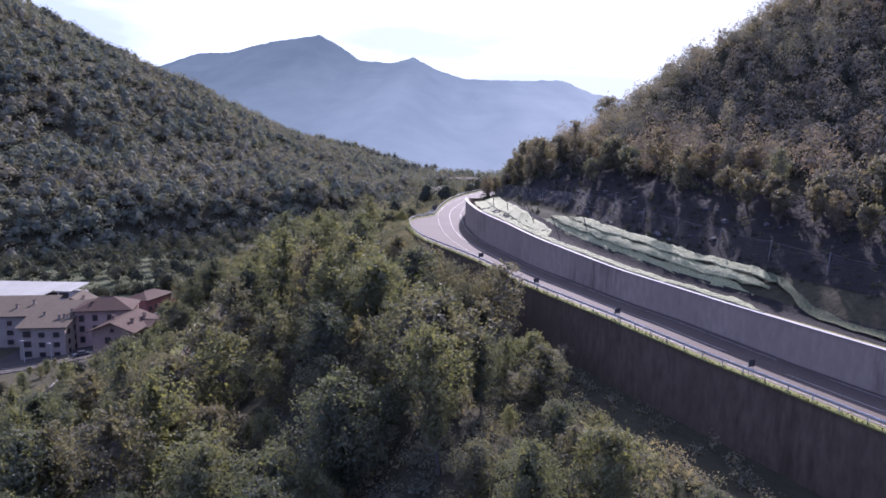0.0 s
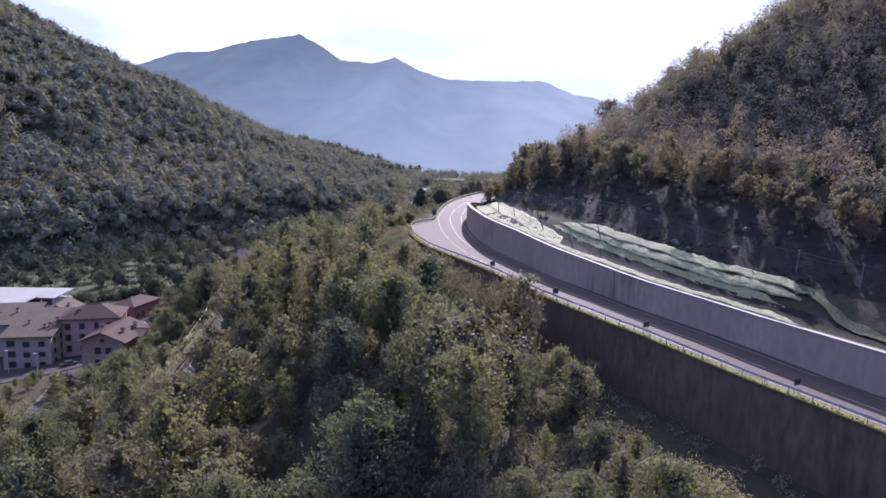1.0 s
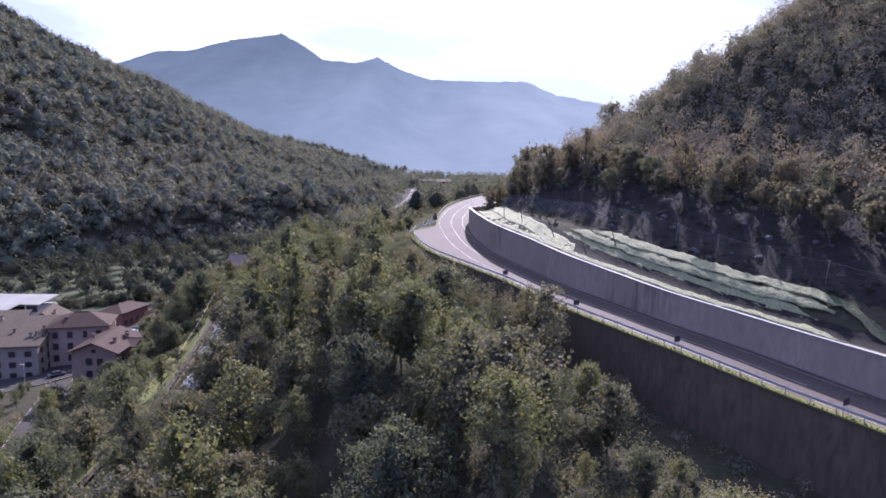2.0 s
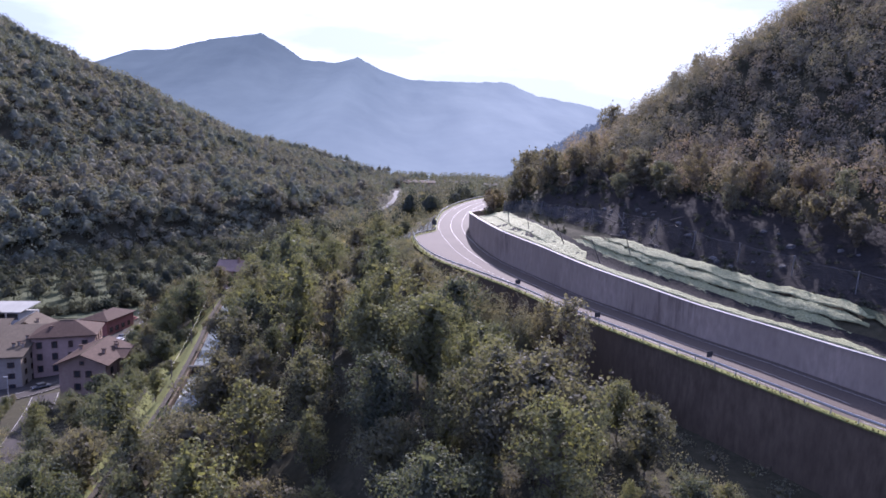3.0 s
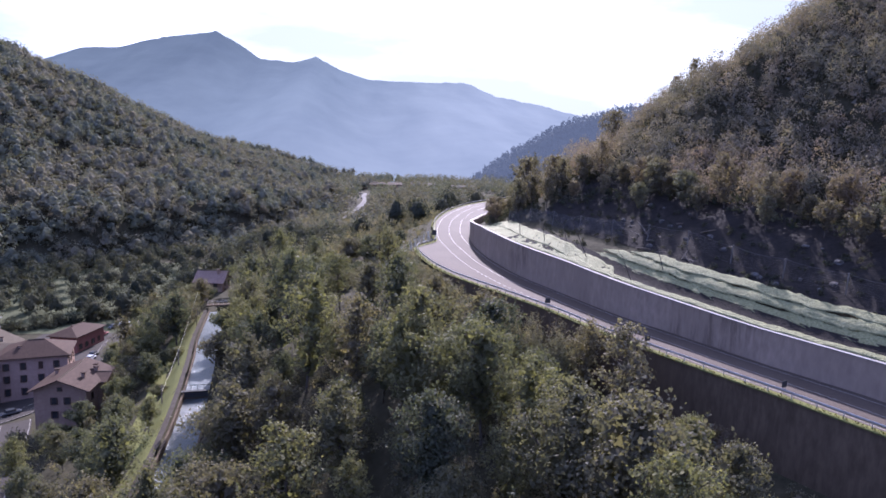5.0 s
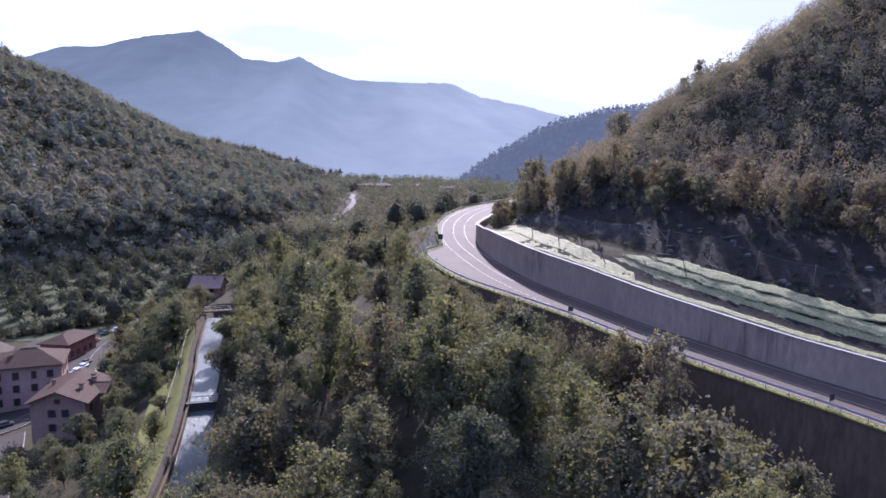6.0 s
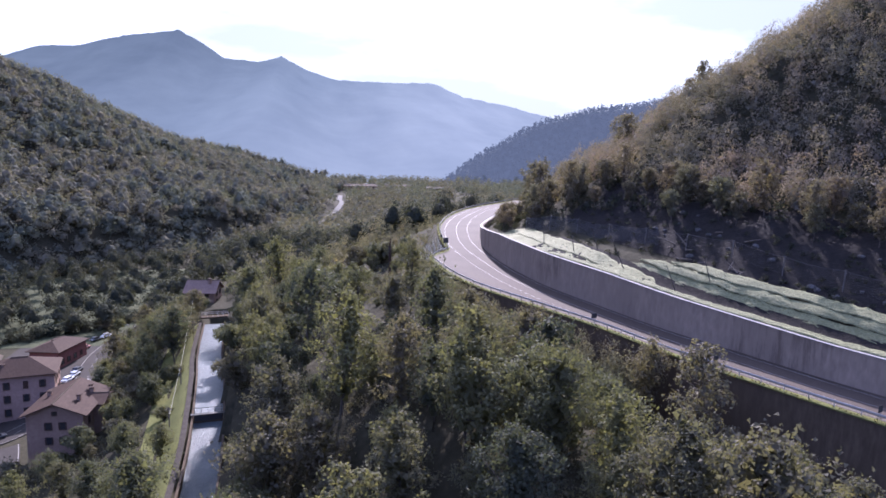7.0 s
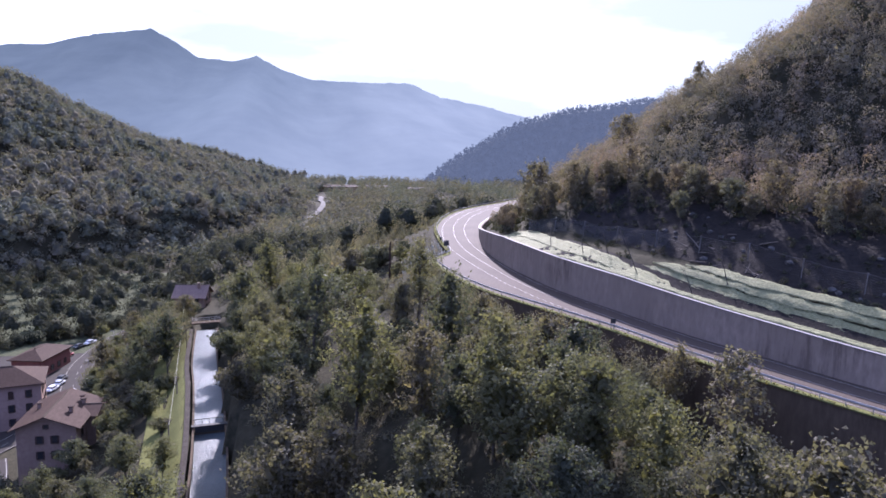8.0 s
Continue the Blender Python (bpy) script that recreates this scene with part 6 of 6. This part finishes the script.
house(-112.0, 202.3, 13, 15.8, 12.0, 1.6, 12.7, 15.5, "hip", M_PINK, M_ROOF_BROWN, "pink three-storey house with a brown hipped roof",
      [("front", (1.8, 5.6, 9.6, 13.2), (1.2, 4.6, 7.9), 1.1, 1.8), ("right", (2.4, 5.8, 9.4), (1.2, 4.6, 7.9), 1.0, 1.8)], ((4.5, 3.5, 13.2), (11.8, 4.5, 12.6), (7.5, 7.5, 13.4)))
house(-118.9, 250.2, -13.6, 9.0, 15.0, 0, 5.4, 7.2, "hip", M_RED, M_ROOF_BROWN, "low dark-red building with a brown roof beside the road",
      [("front", (2.5, 6.0), (1.0,), 1.2, 1.6), ("right", (2.0, 5.2, 8.6, 12), (1.0,), 1.3, 1.6)], ((4.0, 6.0, 7.4),))
house(-123.4, 192.3, 9, 12.6, 20.0, 0, 9.9, 13.2, "shed", M_CREAM, M_ROOF_GREY, "cream apartment block with a wide grey tiled roof",
      [("front", (6.2, 10.2), (1.0, 4.0, 7.0), 1.3, 1.4), ("right", (3.0, 8.0, 13.0), (1.2, 4.2, 7.2), 1.2, 1.4), ("front", (2.2,), (1.2, 4.2, 7.2), 1.6, 1.6)], ((9.2, 6.0, 12.0), (10.4, 6.6, 12.2), (11.6, 5.6, 12.0), (11.2, 10.5, 12.8), (4.0, 9.0, 12.4)))
house(-148.0, 203.0, 9, 23.0, 16.0, 0, 9.9, 12.6, "shed", M_CREAM, M_ROOF_GREY, "long cream apartment wing with a grey roof and balconies",
      [("front", (4, 9, 14, 19), (1.0, 4.0, 7.0), 1.4, 1.4)], ((14.0, 6.0, 12.2), (18.0, 9.0, 12.8)))
house(-128.5, 220.0, 12, 11.0, 12.0, 0, 9.0, 12.2, "along", M_CREAM, M_ROOF_GREY, "cream house with a grey-brown gable roof behind the block",
      [("right", (3.0, 8.0), (1.2, 4.4), 1.1, 1.4)], ((8.0, 4.0, 12.0),))
house(-72.5, 246.5, -8, 8.5, 8.5, 18.5, 23.8, 26.4, "across", M_OCHRE, M_ROOF_PALE, "small ochre farmhouse with a brown roof at the canal's end",
      [("front", (2.2, 6.4), (1.2, 3.6), 1.0, 1.3), ("right", (3.0, 6.5), (1.2, 3.6), 1.0, 1.3)], ((6.5, 3.0, 8.8),))


def factory(x0, x1, y0, y1, z, label):
    ob = thing("factory_shed", pose(x0, y0, 0), label, "building", "factory sheds")
    w, d, h = x1 - x0, y1 - y0, z
    part("wall", mesh_of("wall", [(0, 0.6, -1), (w, 0.6, -1), (w, d, -1), (0, d, -1), (0, 0.6, h - 0.9), (w, 0.6, h - 0.9), (w, d, h - 2.8), (0, d, h - 2.8)], [(0, 1, 5, 4), (1, 2, 6, 5), (2, 3, 7, 6), (3, 0, 4, 7), (4, 5, 6, 7)], M_GREY_WALL), None, ob)
    part("roof", roofed([(0, 1, 2, 3)], [(-0.6, -0.4, h - 0.3), (w + 0.8, -0.4, h - 0.3), (w + 0.8, d + 0.2, h + 0.2), (-0.6, d + 0.2, h + 0.2)], 0.3, "roof", M_ROOF_WHITE), None, ob)
    part("glazing", mesh_from(box(0.5, w - 0.5, 0.5, 0.58, h - 3.2, h - 1.1), "glazing", M_PANE), None, ob)
    for k in range(int(w // 6)):
        part("column", mesh_from(box(3 + 6 * k, 3.4 + 6 * k, 0.3, 0.7, -0.5, h - 0.5), "column", M_FRAME), None, ob)
    return ob


factory(-190, -140.5, 251.0, 265.0, 8.0, "long factory shed with a pale sheet roof")
factory(-190, -146.5, 238.0, 250.4, 8.0, "factory shed with a pale sheet roof stepped forward")
factory(-190, -152.0, 226.0, 237.4, 8.0, "factory shed with a pale sheet roof beside the block")


def car(x, y, turn, paint, label):
    ob = thing("car", pose(x, y, on_village(x, y) + 0.27, 0, 0, turn), label, "car", "parked cars")
    bm = box_into(bmesh.new(), -2.1, 2.1, -0.85, 0.85, 0.28, 0.82, 0.12)
    box_into(bm, -1.25, 1.15, -0.74, 0.74, 0.8, 1.4, 0.0)
    for v in bm.verts:
        if v.co.z > 1.3:
            v.co.x *= 0.72
            v.co.y *= 0.86
    part("body", mesh_from(bm, "body", paint), None, ob)
    part("windscreen", mesh_from(box(-1.12, 1.02, -0.755, 0.755, 0.9, 1.25, 0.05), "windscreen", M_PANE), None, ob)
    for sx_ in (-1.3, 1.3):
        for sy_ in (-0.82, 0.82):
            bm = bmesh.new()
            bmesh.ops.create_cone(bm, cap_ends=True, segments=12, radius1=0.32, radius2=0.32, depth=0.2, matrix=Matrix.Rotation(radians(90), 4, "X"))
            wh = part("wheel", mesh_from(bm, "wheel", M_TYRE), None, ob)
            wh.matrix_basis = pose(sx_, sy_, 0.3)
    for sx_ in (-2.08, 2.08):
        for sy_ in (-0.6, 0.6):
            part("lamp", mesh_from(box(sx_ - 0.04, sx_ + 0.04, sy_ - 0.16, sy_ + 0.16, 0.58, 0.72), "lamp", M_FRAME), None, ob)
    return ob


P_DARK, P_WHITE, P_SILVER, P_RED = car_paint("paint_dark", (0.02, 0.022, 0.028)), car_paint("paint_white", (0.7, 0.7, 0.7)), car_paint("paint_silver", (0.4, 0.41, 0.42)), car_paint("paint_red", (0.3, 0.03, 0.03))
car(-108.4, 278.3, 62, P_DARK, "dark parked car on the village forecourt")
car(-106.0, 282.6, 62, P_WHITE, "white parked car on the village forecourt")
car(-103.8, 236.0, 75, P_WHITE, "white parked car beside the pink house")
car(-103.4, 240.4, 78, P_SILVER, "silver parked car beside the pink house")
car(-104.0, 244.8, 78, P_DARK, "dark parked car beside the pink house")
car(-96.6, 228.6, 100, P_WHITE, "white car standing on the village road")
car(-103.6, 189.2, 42, P_DARK, "dark car on the village road")
car(-109.0, 268.5, 70, P_RED, "dark red car beside the low building")


def road_board(x, y, turn):
    ob = thing("road_sign", pose(x, y, on_village(x, y) + 0.05, 0, 0, turn), "brown board on two posts beside the village road", "road sign")
    part("board", mesh_from(box(-1.1, 1.1, -0.04, 0.04, 1.4, 2.9, 0.02), "board", M_SHUTTER), None, ob)
    for u in (-0.8, 0.8):
        part("post", mesh_from(box(u - 0.05, u + 0.05, 0.05, 0.13, -0.3, 2.8), "post", M_STEEL), None, ob)
    return ob


road_board(-97.2, 262.6, 10)


def village_lamp(x, y, h):
    ob = thing("street_lamp", pose(x, y, on_village(x, y)), "slim grey street lamp beside the village road", "street lamp", "street lamps")
    v, f = tube([np.array([0, 0, -0.3]), np.array([0, 0, h * 0.6]), np.array([0, 0, h])], [0.09, 0.07, 0.05], 7)
    part("pole", mesh_of("pole", v, f, M_STEEL, smooth=True), None, ob)
    part("head", mesh_from(box(-0.9, 0.15, -0.12, 0.12, h - 0.02, h + 0.12, 0.03), "head", M_STEEL), None, ob)
    return ob


for x, y in ((-119.5, 188), (-106.5, 179.2), (-95.2, 240), (-96.5, 275)):
    village_lamp(x, y, 6.5)

# parapet and hedge between the village road and the slope
par = offset(v_road, 4.0)
par = par[(par[:, 1] > 214) & (par[:, 1] < 296)]
tagged(new("wall_parapet", wall_strip(par, lambda y: on_village(-95, y) + 0.95, lambda y: -1.0, 0.3, "wall_parapet", M_OLD_CONCRETE)), "low concrete parapet along the village road", "wall", kind="structure")

# young trees and bushes between the road and the bank
for i, (x, y, high) in enumerate(((-104.5, 162, 3.2), (-100.5, 156, 4.2), (-98.5, 161, 5.0), (-101.5, 168, 4.5), (-101, 149, 4.0), (-96, 149, 5.5), (-107, 170, 2.6), (-103.5, 175, 3.2))):
    g = float(ground_z(np.array([x]), np.array([y]))[0])
    k = i * 4 % 9
    planted(proto, k, x, y, g - 0.2, high / proto[k][0], i * 77, "young yellow-green tree beside the village road", "trees on the bank")

# ---- far buildings ----
def far_block(x, y, w, d, h, wall_mat, roof_mat, label):
    z = float(ground_z(np.array([x]), np.array([y]))[0])
    ob = thing("far_building", pose(x, y, z), label, "building", "far buildings")
    part("wall", mesh_from(box(0, w, 0, d, -2, h, 0.1), "wall", wall_mat), None, ob)
    part("roof", roofed([(0, 1, 2, 3), (3, 2, 4, 5)], [(-0.8, -0.8, h), (w + 0.8, -0.8, h), (w + 0.8, d / 2, h + d * 0.16), (-0.8, d / 2, h + d * 0.16), (w + 0.8, d + 0.8, h), (-0.8, d + 0.8, h)], 0.4, "roof", roof_mat), None, ob)
    for k in range(max(2, int(w // 5))):
        part("window", mesh_from(box(1 + k * 5, 3 + k * 5, -0.1, 0.1, h * 0.45, h * 0.8), "window", M_PANE), None, ob)
    return ob


far_block(-8, 853, 46, 14, 5.0, M_OCHRE, M_ROOF_BROWN, "long brown-roofed building far down the valley")
far_block(52, 880, 30, 14, 5, M_CREAM, M_ROOF_GREY, "pale low building far down the valley")
far_block(-58, 752, 10, 9, 8, M_CREAM, M_ROOF_GREY, "pale house among trees far down the valley")
far_block(-34, 770, 9, 9, 8, M_CREAM, M_ROOF_BROWN, "cream house among trees far down the valley")
far_block(100, 860, 26, 12, 5, M_CREAM, M_ROOF_GREY, "pale flat building far down the valley")
